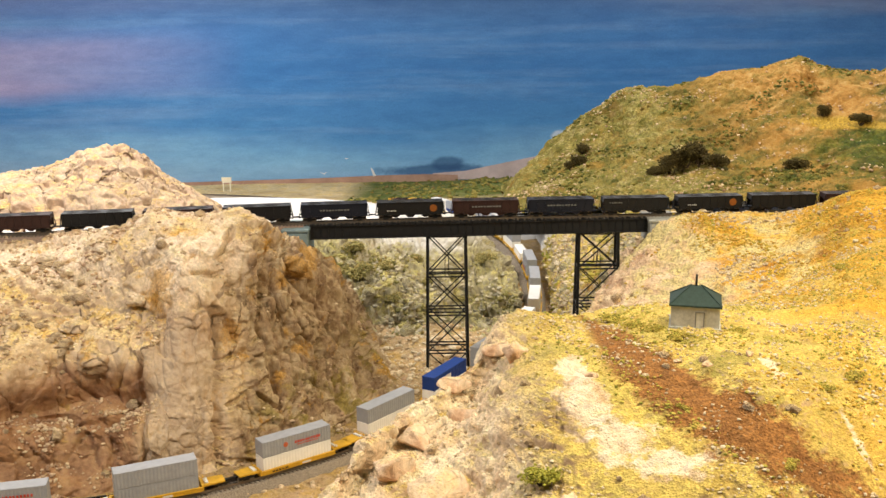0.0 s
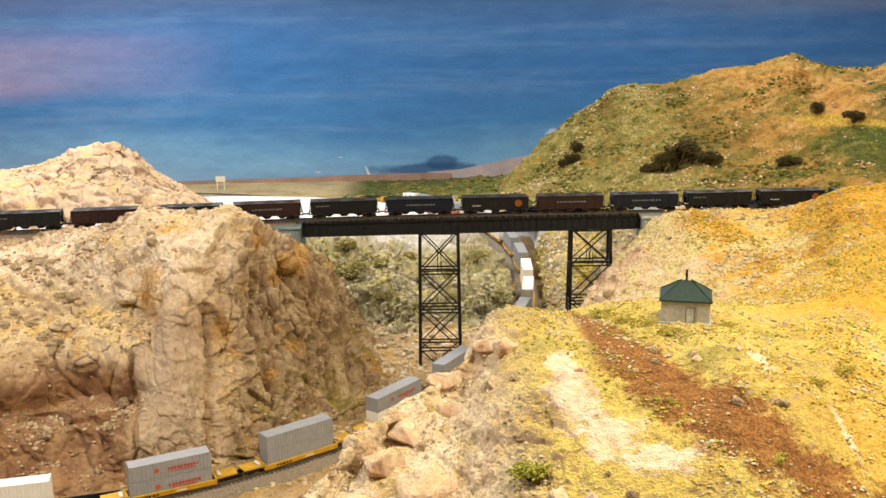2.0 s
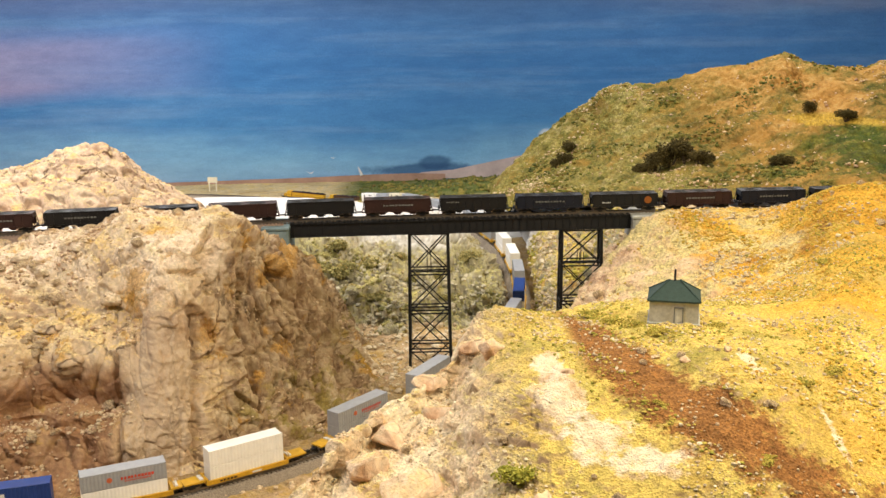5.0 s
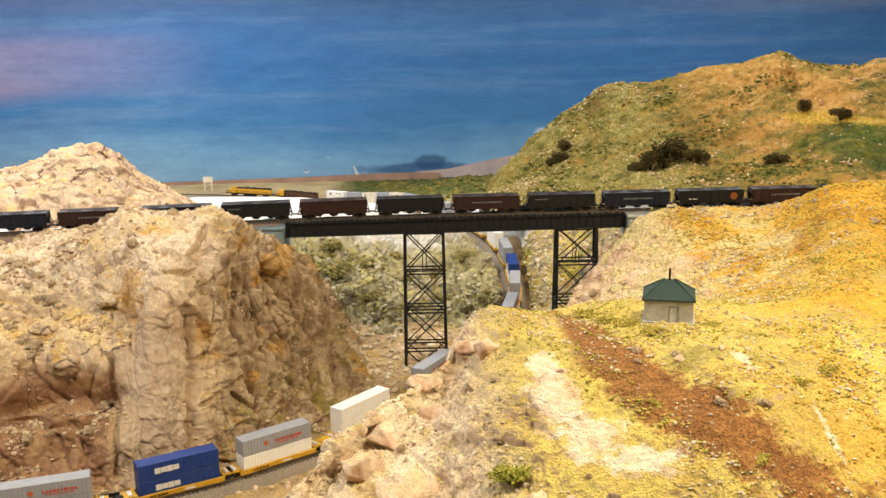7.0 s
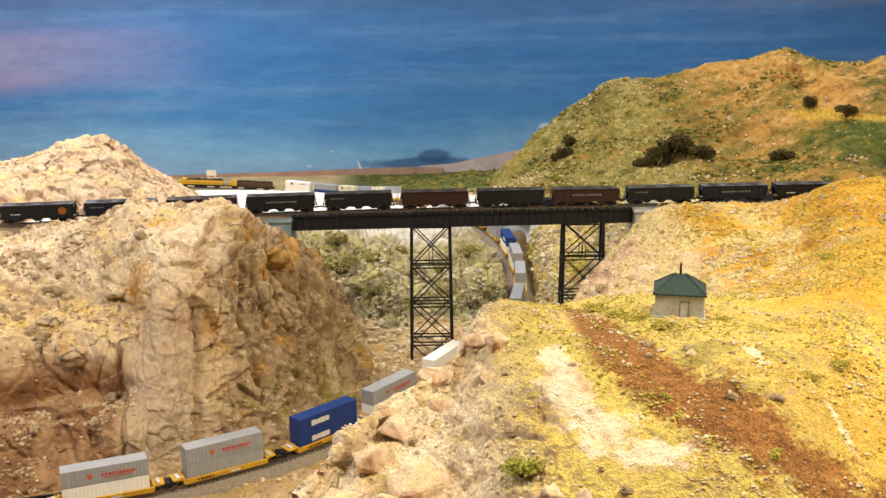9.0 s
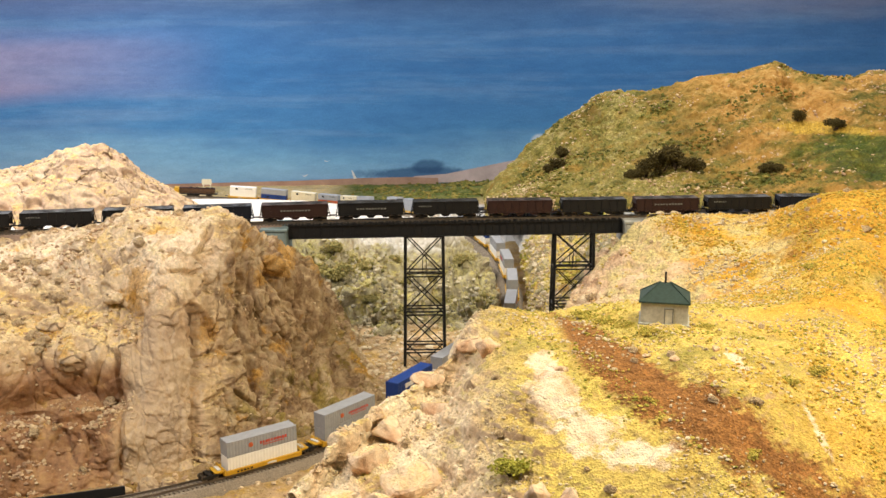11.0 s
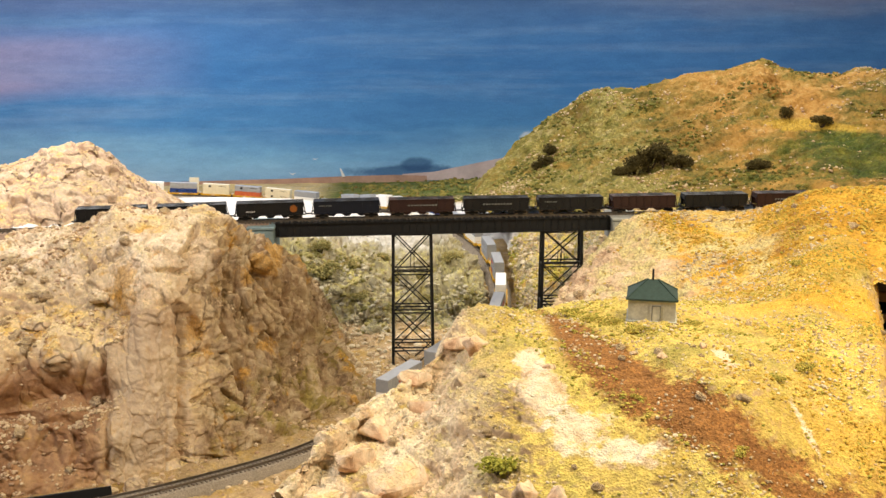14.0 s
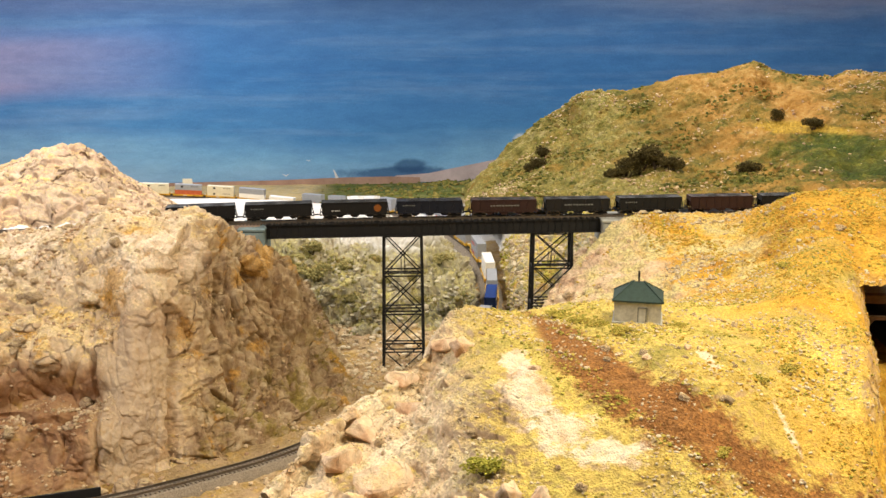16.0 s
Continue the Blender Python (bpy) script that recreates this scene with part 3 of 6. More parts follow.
class Landform:
    """A body of scenery lofted through cross-sections that run from its back over its crest to its foot."""

    def __init__(self):
        self.rows = []

    def section(self, *points):
        self.rows.append(points)

    def build(self, name, label, mat, nu, nv, coarse, fine, pits=0.0, seed=0.0, vary=None, carve=None, seams=()):
        grid = spline(np.array(self.rows, float), nu)
        grid = spline(np.swapaxes(grid, 0, 1), nv)
        grid[..., 2] += EYE
        du, dv = np.gradient(grid, axis=1), np.gradient(grid, axis=0)
        normal = np.cross(du, dv)
        normal /= np.linalg.norm(normal, axis=2, keepdims=True) + 1e-9
        if normal[..., 2].mean() < 0:
            normal = -normal
        flat = grid.reshape(-1, 3)
        d = np.array([rugged(p, coarse, fine, pits * (vary(p) if vary else 1), seed) for p in flat])
        if carve:
            d += np.array([carve(p) for p in flat])
        if seams:
            d += cut(flat, seams)
        self.grid = grid + normal * d.reshape(nv, nu, 1)
        self.normal = normal
        s = Shape()
        s.v = [tuple(p) for p in self.grid.reshape(-1, 3)]
        s.f = [(j * nu + i, j * nu + i + 1, (j + 1) * nu + i + 1, (j + 1) * nu + i) for j in range(nv - 1) for i in range(nu - 1)]
        me = s.mesh(name, mat, True)
        bm = bmesh.new()
        bm.from_mesh(me)
        bmesh.ops.recalc_face_normals(bm, faces=bm.faces)
        up = sum(f.normal.z for f in bm.faces)
        if up < 0:
            bmesh.ops.reverse_faces(bm, faces=bm.faces)
        bm.to_mesh(me)
        bm.free()
        return tagged(new(name, me), label, "terrain", kind="structure")


def cut(flat, seams):
    """Depth of ragged clefts that follow lines given as (x, z) pairs from the eye's level."""
    warp = np.array([tuple(0.007 * noise.noise_vector(Vector(p) * 38) + 0.012 * noise.noise_vector(Vector(p) * 13)) for p in flat])
    u, v = flat[:, 0] + warp[:, 0], flat[:, 2] - EYE + warp[:, 2]
    rough = np.array([0.75 + 0.6 * noise.noise(Vector(p) * 24) for p in flat])
    total = np.zeros(len(flat))
    for line, width, depth in seams:
        best = np.full(len(flat), 9.0)
        for (x0, z0), (x1, z1) in zip(line[:-1], line[1:]):
            dx, dz = x1 - x0, z1 - z0
            t = np.clip(((u - x0) * dx + (v - z0) * dz) / (dx * dx + dz * dz), 0, 1)
            best = np.minimum(best, np.hypot(u - x0 - t * dx, v - z0 - t * dz))
        total = np.minimum(total, -depth * rough * np.clip(1 - best / width, 0, 1) ** 0.8)
    return total


CLIFF_SEAMS = [
    ([(-0.521, -0.57), (-0.516, -0.656), (-0.511, -0.75)], 0.009, 0.018),
    ([(-0.412, -0.50), (-0.402, -0.56), (-0.396, -0.642), (-0.399, -0.76)], 0.010, 0.028),
    ([(-0.396, -0.39), (-0.386, -0.43), (-0.381, -0.485)], 0.011, 0.030),
    ([(-0.341, -0.41), (-0.334, -0.49), (-0.343, -0.562), (-0.324, -0.62), (-0.310, -0.68)], 0.009, 0.028),
    ([(-0.290, -0.475), (-0.262, -0.54), (-0.23, -0.597), (-0.188, -0.662), (-0.131, -0.727)], 0.014, 0.036),
    ([(-0.305, -0.56), (-0.285, -0.62), (-0.278, -0.70)], 0.008, 0.024),
    ([(-0.245, -0.62), (-0.235, -0.68), (-0.215, -0.73)], 0.008, 0.024),
    ([(-0.34, -0.575), (-0.365, -0.60), (-0.395, -0.602)], 0.006, 0.016),
    ([(-0.325, -0.645), (-0.345, -0.665), (-0.38, -0.668)], 0.006, 0.018),
    ([(-0.70, -0.65), (-0.655, -0.657), (-0.62, -0.668), (-0.565, -0.668), (-0.53, -0.645)], 0.010, 0.022),
    ([(-0.57, -0.675), (-0.555, -0.70), (-0.56, -0.73)], 0.007, 0.014),
    ([(-0.45, -0.415), (-0.435, -0.44), (-0.40, -0.452)], 0.007, 0.016),
]


def hump(v, centre, width):
    return math.exp(-((v - centre) / width) ** 2)


def smooth_noise(u, v):
    return max(-1.0, min(1.0, 1.6 * noise.noise(Vector((u, 5.0, v)))))


def cliff_carve(p):
    """Buttresses, gullies and the overhang of the cliff."""
    x, y, z = p[0], p[1], p[2] - EYE
    w = 0.018 * noise.noise(Vector((x * 9, y * 9, z * 7))) + 0.008 * noise.noise(Vector((x * 30, 3, z * 22)))
    w += 0.02 * noise.noise(Vector((x * 5, 9, z * 16)))
    low = float(np.interp(z, (-0.74, -0.68, -0.50, -0.43), (0.6, 1, 1, 0)))
    u = x + w
    # the smooth buttress stands proud of the red wall
    d = 0.012 * low * hump(u, -0.458, 0.05) - 0.010 * low * float(np.interp(u, (-0.53, -0.512), (1, 0)))
    d += 0.014 * hump(u, -0.36, 0.018) * hump(z, -0.45, 0.05) + 0.012 * hump(u, -0.275, 0.018) * low
    # upright fissures on the gorge side
    f = abs(noise.noise(Vector((x * 34 + y * 20 + 2 * noise.noise(Vector((x * 9, 2, z * 9))), 4, z * 7))))
    d -= 0.018 * max(0, 1 - f / 0.13) * float(np.interp(x, (-0.40, -0.32), (0.1, 1))) * float(np.interp(z, (-0.73, -0.69, -0.44, -0.41), (0.2, 1, 1, 0.2)))
    west = float(np.interp(x, (-0.54, -0.47), (1, 0)))
    zz = z + 0.03 * noise.noise(Vector((x * 11, 7, 1)))
    d += west * (0.030 * hump(zz, -0.575, 0.035) - 0.030 * hump(zz, -0.635, 0.016) + 0.018 * hump(zz, -0.69, 0.03))
    return d


def mountain_carve(p):
    """Spurs and gullies that run down the mountain."""
    x, y, z = p
    w = 0.10 * noise.noise(Vector((x * 2.5, y * 2, 0)))
    return 0.05 * (abs(noise.noise(Vector((x * 3.2 + w * 6 + z * 1.2, 0.4, z * 0.8)))) - 0.25)


cliff = Landform()
cliff.section((-1.099, 2.030, -0.426), (-1.065, 1.960, -0.436), (-0.945, 1.720, -0.459), (-0.879, 1.576, -0.518), (-0.866, 1.535, -0.583), (-0.852, 1.491, -0.643), (-0.845, 1.464, -0.698), (-0.836, 1.431, -0.755), (-0.824, 1.416, -0.830))
cliff.section((-0.943, 2.020, -0.439), (-0.921, 1.970, -0.438), (-0.823, 1.740, -0.466), (-0.772, 1.612, -0.521), (-0.751, 1.549, -0.579), (-0.738, 1.501, -0.638), (-0.736, 1.483, -0.700), (-0.729, 1.451, -0.755), (-0.717, 1.436, -0.830))
cliff.section((-0.806, 2.030, -0.437), (-0.783, 1.970, -0.434), (-0.729, 1.820, -0.456), (-0.698, 1.726, -0.495), (-0.667, 1.624, -0.578), (-0.654, 1.571, -0.639), (-0.648, 1.536, -0.705), (-0.635, 1.488, -0.755), (-0.623, 1.473, -0.830))
cliff.section((-0.662, 1.970, -0.422), (-0.638, 1.900, -0.404), (-0.607, 1.780, -0.426), (-0.588, 1.705, -0.491), (-0.565, 1.642, -0.564), (-0.555, 1.588, -0.637), (-0.540, 1.552, -0.704), (-0.531, 1.525, -0.755), (-0.519, 1.510, -0.830))
cliff.section((-0.588, 1.960, -0.394), (-0.558, 1.880, -0.366), (-0.532, 1.780, -0.395), (-0.515, 1.705, -0.461), (-0.500, 1.642, -0.544), (-0.490, 1.598, -0.632), (-0.481, 1.563, -0.700), (-0.478, 1.558, -0.755), (-0.466, 1.543, -0.830))
cliff.section((-0.502, 1.980, -0.399), (-0.476, 1.900, -0.375), (-0.445, 1.720, -0.409), (-0.442, 1.666, -0.471), (-0.441, 1.636, -0.553), (-0.434, 1.606, -0.635), (-0.426, 1.594, -0.704), (-0.415, 1.592, -0.755), (-0.403, 1.577, -0.830))
cliff.section((-0.407, 2.000, -0.404), (-0.386, 1.900, -0.377), (-0.369, 1.800, -0.412), (-0.367, 1.754, -0.497), (-0.363, 1.731, -0.587), (-0.350, 1.698, -0.662), (-0.344, 1.674, -0.718), (-0.326, 1.647, -0.755), (-0.314, 1.632, -0.830))
cliff.section((-0.348, 2.020, -0.455), (-0.340, 1.930, -0.414), (-0.298, 1.860, -0.448), (-0.291, 1.825, -0.529), (-0.281, 1.804, -0.613), (-0.264, 1.773, -0.682), (-0.247, 1.751, -0.729), (-0.224, 1.726, -0.755), (-0.212, 1.711, -0.830))
cliff.section((-0.285, 2.100, -0.515), (-0.272, 2.000, -0.478), (-0.243, 1.940, -0.507), (-0.227, 1.910, -0.590), (-0.211, 1.892, -0.656), (-0.192, 1.856, -0.703), (-0.169, 1.839, -0.738), (-0.146, 1.821, -0.755), (-0.134, 1.806, -0.830))
cliff.section((-0.235, 2.200, -0.590), (-0.215, 2.100, -0.567), (-0.190, 2.050, -0.597), (-0.175, 2.015, -0.661), (-0.155, 1.978, -0.698), (-0.136, 1.935, -0.727), (-0.112, 1.912, -0.749), (-0.088, 1.888, -0.755), (-0.076, 1.873, -0.830))
cliff.section((-0.252, 2.450, -0.675), (-0.235, 2.420, -0.689), (-0.212, 2.380, -0.722), (-0.179, 2.300, -0.755), (-0.146, 2.200, -0.778), (-0.122, 2.100, -0.782), (-0.099, 2.000, -0.771), (-0.078, 1.920, -0.759), (-0.066, 1.905, -0.830))
gorge = Landform()
gorge.section((-0.578, 2.900, -0.612), (-0.531, 2.650, -0.607), (-0.504, 2.500, -0.632), (-0.491, 2.400, -0.739), (-0.461, 2.200, -0.858))
gorge.section((-0.309, 2.900, -0.622), (-0.291, 2.720, -0.601), (-0.259, 2.520, -0.686), (-0.218, 2.350, -0.785), (-0.178, 2.150, -0.842))
gorge.section((-0.143, 2.950, -0.631), (-0.135, 2.770, -0.608), (-0.129, 2.600, -0.678), (-0.123, 2.420, -0.750), (-0.114, 2.200, -0.806))
gorge.section((0.029, 3.050, -0.649), (0.027, 2.870, -0.625), (0.032, 2.680, -0.685), (0.037, 2.500, -0.746), (0.039, 2.250, -0.797))
gorge.section((0.070, 3.150, -0.680), (0.100, 3.020, -0.667), (0.150, 2.750, -0.690), (0.164, 2.520, -0.722), (0.164, 2.300, -0.759))
gorge.section((0.070, 3.622, -0.800), (0.110, 3.415, -0.790), (0.180, 3.064, -0.775), (0.200, 2.639, -0.775), (0.194, 2.380, -0.786))
talus = Landform()
talus.section((0.315, 3.829, -0.802), (0.325, 3.260, -0.758), (0.302, 2.836, -0.745), (0.288, 2.608, -0.748), (0.269, 2.380, -0.757))
talus.section((0.368, 3.600, -0.740), (0.352, 3.000, -0.680), (0.352, 2.720, -0.682), (0.329, 2.480, -0.697), (0.300, 2.250, -0.716))
talus.section((0.571, 3.700, -0.730), (0.466, 2.900, -0.624), (0.434, 2.600, -0.622), (0.381, 2.350, -0.647), (0.338, 2.150, -0.671))
talus.section((0.740, 3.800, -0.730), (0.503, 2.500, -0.532), (0.452, 2.300, -0.565), (0.395, 2.200, -0.606), (0.334, 2.050, -0.628))
talus.section((1.046, 3.800, -0.715), (0.663, 2.400, -0.498), (0.613, 2.300, -0.567), (0.564, 2.200, -0.608), (0.505, 2.050, -0.642))
ridge = Landform()
ridge.section((-0.238, 1.130, -0.800), (-0.138, 0.930, -0.500), (-0.124, 0.900, -0.501), (-0.114, 0.860, -0.515), (-0.105, 0.820, -0.526))
ridge.section((-0.194, 1.200, -0.800), (-0.094, 1.000, -0.473), (-0.083, 0.970, -0.475), (-0.071, 0.920, -0.488), (-0.059, 0.850, -0.510))
ridge.section((-0.133, 1.290, -0.800), (-0.033, 1.090, -0.461), (-0.024, 1.030, -0.457), (-0.020, 0.950, -0.473), (-0.016, 0.840, -0.493))
ridge.section((-0.064, 1.350, -0.800), (0.036, 1.150, -0.430), (0.028, 1.090, -0.435), (0.028, 0.980, -0.455), (0.027, 0.850, -0.487))
ridge.section((-0.030, 1.450, -0.800), (0.070, 1.250, -0.400), (0.074, 1.080, -0.397), (0.068, 0.950, -0.423), (0.063, 0.830, -0.476))
ridge.section((0.196, 1.500, -0.523), (0.196, 1.300, -0.403), (0.153, 1.000, -0.375), (0.133, 0.900, -0.408), (0.121, 0.800, -0.460))
ridge.section((0.313, 1.540, -0.520), (0.313, 1.340, -0.400), (0.272, 1.100, -0.372), (0.241, 0.915, -0.390), (0.201, 0.780, -0.449))
ridge.section((0.433, 1.620, -0.544), (0.433, 1.420, -0.424), (0.326, 1.000, -0.364), (0.308, 0.880, -0.389), (0.281, 0.770, -0.445))
ridge.section((0.580, 1.750, -0.551), (0.580, 1.550, -0.431), (0.444, 1.120, -0.381), (0.388, 0.920, -0.396), (0.344, 0.770, -0.445))
ridge.section((0.762, 1.920, -0.506), (0.762, 1.720, -0.386), (0.630, 1.350, -0.393), (0.486, 1.000, -0.405), (0.407, 0.780, -0.452))
ridge.section((0.804, 1.880, -0.528), (0.804, 1.680, -0.408), (0.664, 1.330, -0.408), (0.545, 1.050, -0.398), (0.453, 0.800, -0.464))
ridge.section((0.851, 1.960, -0.579), (0.851, 1.760, -0.459), (0.724, 1.400, -0.487), (0.590, 1.100, -0.446), (0.493, 0.840, -0.499))
slope = Landform()
slope.section((0.405, 2.300, -0.592), (0.373, 2.150, -0.579), (0.325, 2.000, -0.575), (0.292, 1.900, -0.576), (0.262, 1.800, -0.584))
slope.section((0.449, 2.140, -0.462), (0.426, 2.050, -0.473), (0.382, 1.970, -0.507), (0.338, 1.850, -0.521), (0.302, 1.700, -0.531))
slope.section((0.507, 2.100, -0.433), (0.482, 2.020, -0.427), (0.456, 1.920, -0.472), (0.419, 1.800, -0.497), (0.365, 1.600, -0.501))
slope.section((0.616, 2.100, -0.430), (0.599, 2.040, -0.425), (0.567, 1.920, -0.451), (0.521, 1.770, -0.479), (0.455, 1.550, -0.487))
slope.section((0.738, 2.100, -0.427), (0.710, 2.020, -0.418), (0.671, 1.900, -0.436), (0.618, 1.740, -0.451), (0.539, 1.500, -0.472))
slope.section((0.831, 2.120, -0.427), (0.769, 1.980, -0.385), (0.727, 1.850, -0.403), (0.672, 1.700, -0.421), (0.592, 1.480, -0.448))
slope.section((0.860, 2.050, -0.387), (0.813, 1.940, -0.356), (0.771, 1.820, -0.370), (0.712, 1.660, -0.382), (0.637, 1.450, -0.404))
slope.section((0.966, 2.050, -0.382), (0.909, 1.930, -0.351), (0.856, 1.800, -0.362), (0.781, 1.640, -0.388), (0.675, 1.420, -0.405))
slope.section((1.156, 2.050, -0.384), (1.087, 1.930, -0.353), (1.018, 1.800, -0.364), (0.915, 1.640, -0.390), (0.827, 1.500, -0.420))
knoll = Landform()
knoll.section((-1.422, 2.600, -0.432), (-1.339, 2.450, -0.400), (-1.264, 2.300, -0.422), (-1.192, 2.150, -0.471))
knoll.section((-1.236, 2.750, -0.459), (-1.121, 2.500, -0.389), (-1.045, 2.320, -0.408), (-0.981, 2.160, -0.450))
knoll.section((-1.095, 2.800, -0.437), (-0.975, 2.500, -0.363), (-0.914, 2.330, -0.391), (-0.860, 2.170, -0.453))
knoll.section((-0.962, 2.750, -0.399), (-0.879, 2.500, -0.327), (-0.828, 2.320, -0.370), (-0.788, 2.180, -0.450))
knoll.section((-0.837, 2.750, -0.400), (-0.772, 2.500, -0.331), (-0.731, 2.350, -0.376), (-0.692, 2.200, -0.448))
knoll.section((-0.762, 2.750, -0.457), (-0.712, 2.500, -0.388), (-0.675, 2.380, -0.416), (-0.631, 2.230, -0.455))
knoll.section((-0.667, 2.800, -0.524), (-0.643, 2.550, -0.451), (-0.605, 2.420, -0.455), (-0.573, 2.280, -0.473))
knoll.section((-0.574, 2.800, -0.583), (-0.577, 2.600, -0.525), (-0.545, 2.450, -0.509), (-0.513, 2.300, -0.499))
mountain = Landform()
mountain.section((0.271, 4.600, -0.822), (0.278, 4.300, -0.769), (0.258, 4.000, -0.739), (0.233, 3.600, -0.682), (0.207, 3.200, -0.625))
mountain.section((0.451, 4.700, -0.706), (0.434, 4.400, -0.615), (0.441, 4.100, -0.635), (0.409, 3.700, -0.631), (0.353, 3.100, -0.601))
mountain.section((0.741, 4.700, -0.481), (0.688, 4.400, -0.413), (0.661, 4.100, -0.513), (0.610, 3.700, -0.580), (0.497, 3.000, -0.584))
mountain.section((0.859, 4.700, -0.417), (0.801, 4.350, -0.337), (0.769, 4.000, -0.468), (0.697, 3.500, -0.550), (0.598, 2.900, -0.557))
mountain.section((1.086, 4.600, -0.385), (1.013, 4.300, -0.312), (0.937, 3.900, -0.436), (0.824, 3.400, -0.536), (0.703, 2.850, -0.541))
mountain.section((1.313, 4.500, -0.329), (1.223, 4.200, -0.258), (1.116, 3.800, -0.406), (0.979, 3.300, -0.522), (0.836, 2.800, -0.528))
mountain.section((1.423, 4.450, -0.317), (1.329, 4.150, -0.245), (1.217, 3.750, -0.380), (1.066, 3.250, -0.506), (0.908, 2.750, -0.518))
mountain.section((1.552, 4.400, -0.264), (1.438, 4.100, -0.194), (1.315, 3.700, -0.356), (1.150, 3.200, -0.490), (0.977, 2.700, -0.508))
mountain.section((1.666, 4.400, -0.301), (1.549, 4.100, -0.238), (1.391, 3.650, -0.362), (1.213, 3.150, -0.483), (1.028, 2.650, -0.496))
mountain.section((1.778, 4.400, -0.315), (1.654, 4.100, -0.253), (1.464, 3.600, -0.369), (1.274, 3.100, -0.477), (1.075, 2.600, -0.483))
mountain.section((2.075, 4.300, -0.300), (1.926, 4.000, -0.230), (1.701, 3.500, -0.361), (1.474, 3.000, -0.464), (1.236, 2.500, -0.467))
mountain.section((2.704, 4.300, -0.307), (2.509, 4.000, -0.236), (2.217, 3.500, -0.367), (1.921, 3.000, -0.469), (1.612, 2.500, -0.471))

flats = Landform()
flats.section((-4.0, 2.6, -0.62), (-4.0, 3.4, -0.72), (-4.0, 4.2, -0.83), (-4.0, 5.2, -0.98), (-4.0, 6.4, -1.08))
flats.section((-0.9, 2.6, -0.60), (-0.9, 3.4, -0.66), (-0.9, 4.2, -0.765), (-0.9, 5.2, -0.985), (-0.9, 6.4, -1.06))
flats.section((0.0, 2.9, -0.63), (-0.10, 3.4, -0.68), (-0.25, 4.0, -0.79), (-0.10, 5.2, -0.93), (0.0, 6.4, -1.06))
flats.section((0.12, 3.1, -0.80), (0.08, 3.4, -0.80), (0.02, 4.0, -0.835), (0.25, 5.2, -0.89), (0.45, 6.4, -1.05))
flats.section((1.0, 3.1, -0.8), (1.0, 3.4, -0.8), (1.0, 4.0, -0.82), (1.0, 5.2, -0.88), (1.0, 6.4, -1.06))
flats.section((4.0, 3.1, -0.8), (4.0, 3.4, -0.8), (4.0, 4.0, -0.82), (4.0, 5.2, -0.95), (4.0, 6.4, -1.08))
bed = Landform()
for x in (-3.9, -1.6, -0.9, -0.45, 0.0, 0.5, 1.3, 3.9):
    bed.section((x, 0.70, -0.80), (x, 1.2, -0.772), (x, 1.7, -0.768), (x, 2.5, -0.768), (x, 3.5, -0.80))
cliff.build("terrain_cliff", "tan plaster rock cliff with gravel ledges", M_CLIFF, 460, 360, 0.018, 0.0022, 0.026, 1, lambda p: 0.50 + 0.5 * float(np.interp(p[0], (-0.42, -0.36), (0, 1))) - 0.22 * hump(p[0], -0.46, 0.045) * (p[2] < 1.1), cliff_carve, CLIFF_SEAMS)
gorge.build("terrain_gorge_side", "grey rubble gorge side with sparse turf", M_GORGE, 240, 200, 0.03, 0.006, 0.045, 2)
talus.build("terrain_talus", "yellow-green rubble slope under the bridge", M_TALUS, 160, 140, 0.014, 0.008, 0.008, 3)
ridge.build("terrain_ridge", "chalky rock ridge with yellow turf and a red dirt track", M_RIDGE, 400, 310, 0.010, 0.003, 0.013, 4, lambda p: 0.12 + 0.88 * float(np.interp(p[0], (0.06, 0.17), (1, 0))))
slope.build("terrain_slope", "ochre hillside covered in yellow turf and rubble", M_SLOPE, 280, 200, 0.014, 0.004, 0.014, 5, lambda p: float(np.interp(p[0], (0.45, 0.58), (1.2, 0.15))))
knoll.build("terrain_knoll", "pale carved plaster rock knoll", M_KNOLL, 240, 180, 0.016, 0.003, 0.019, 6)
mountain.build("terrain_mountain", "olive and ochre mountain with scattered bushes", M_MOUNT, 320, 240, 0.03, 0.008, 0.012, 7, None, mountain_carve)
flats.build("terrain_flats", "white plain and sandy flats before the painted sky", M_FLATS, 120, 120, 0.006, 0.004, 0.0, 8)
bed.build("terrain_gorge_floor", "gravel floor of the gorge beside the lower track", M_BED, 300, 170, 0.004, 0.005, 0.004, 9)


# ---- tracks ----
class Route:
    """A track's centre line with its length."""

    def __init__(self, *points):
        self.p = spline(points, 1600)
        self.p[:, 2] += EYE
        self.s = np.concatenate([[0], np.cumsum(np.linalg.norm(np.diff(self.p, axis=0), axis=1))])
        self.length = self.s[-1]

    def at(self, s):
        return Vector([np.interp(s, self.s, self.p[:, k]) for k in range(3)])

    def far(self, x):
        """The distance at which the line first passes x."""
        return float(self.s[np.argmax(self.p[:, 0] >= x)])

    def car(self, s, wheelbase):
        """The pose of a car whose bogies stand on the line."""
        a, b = self.at(s - wheelbase / 2), self.at(s + wheelbase / 2)
        way = b - a
        yaw, climb = math.atan2(way.y, way.x), math.asin(way.z / way.length)
        m = (a + b) / 2
        return pose(m.x, m.y, m.z, 0, -math.degrees(climb), math.degrees(yaw))


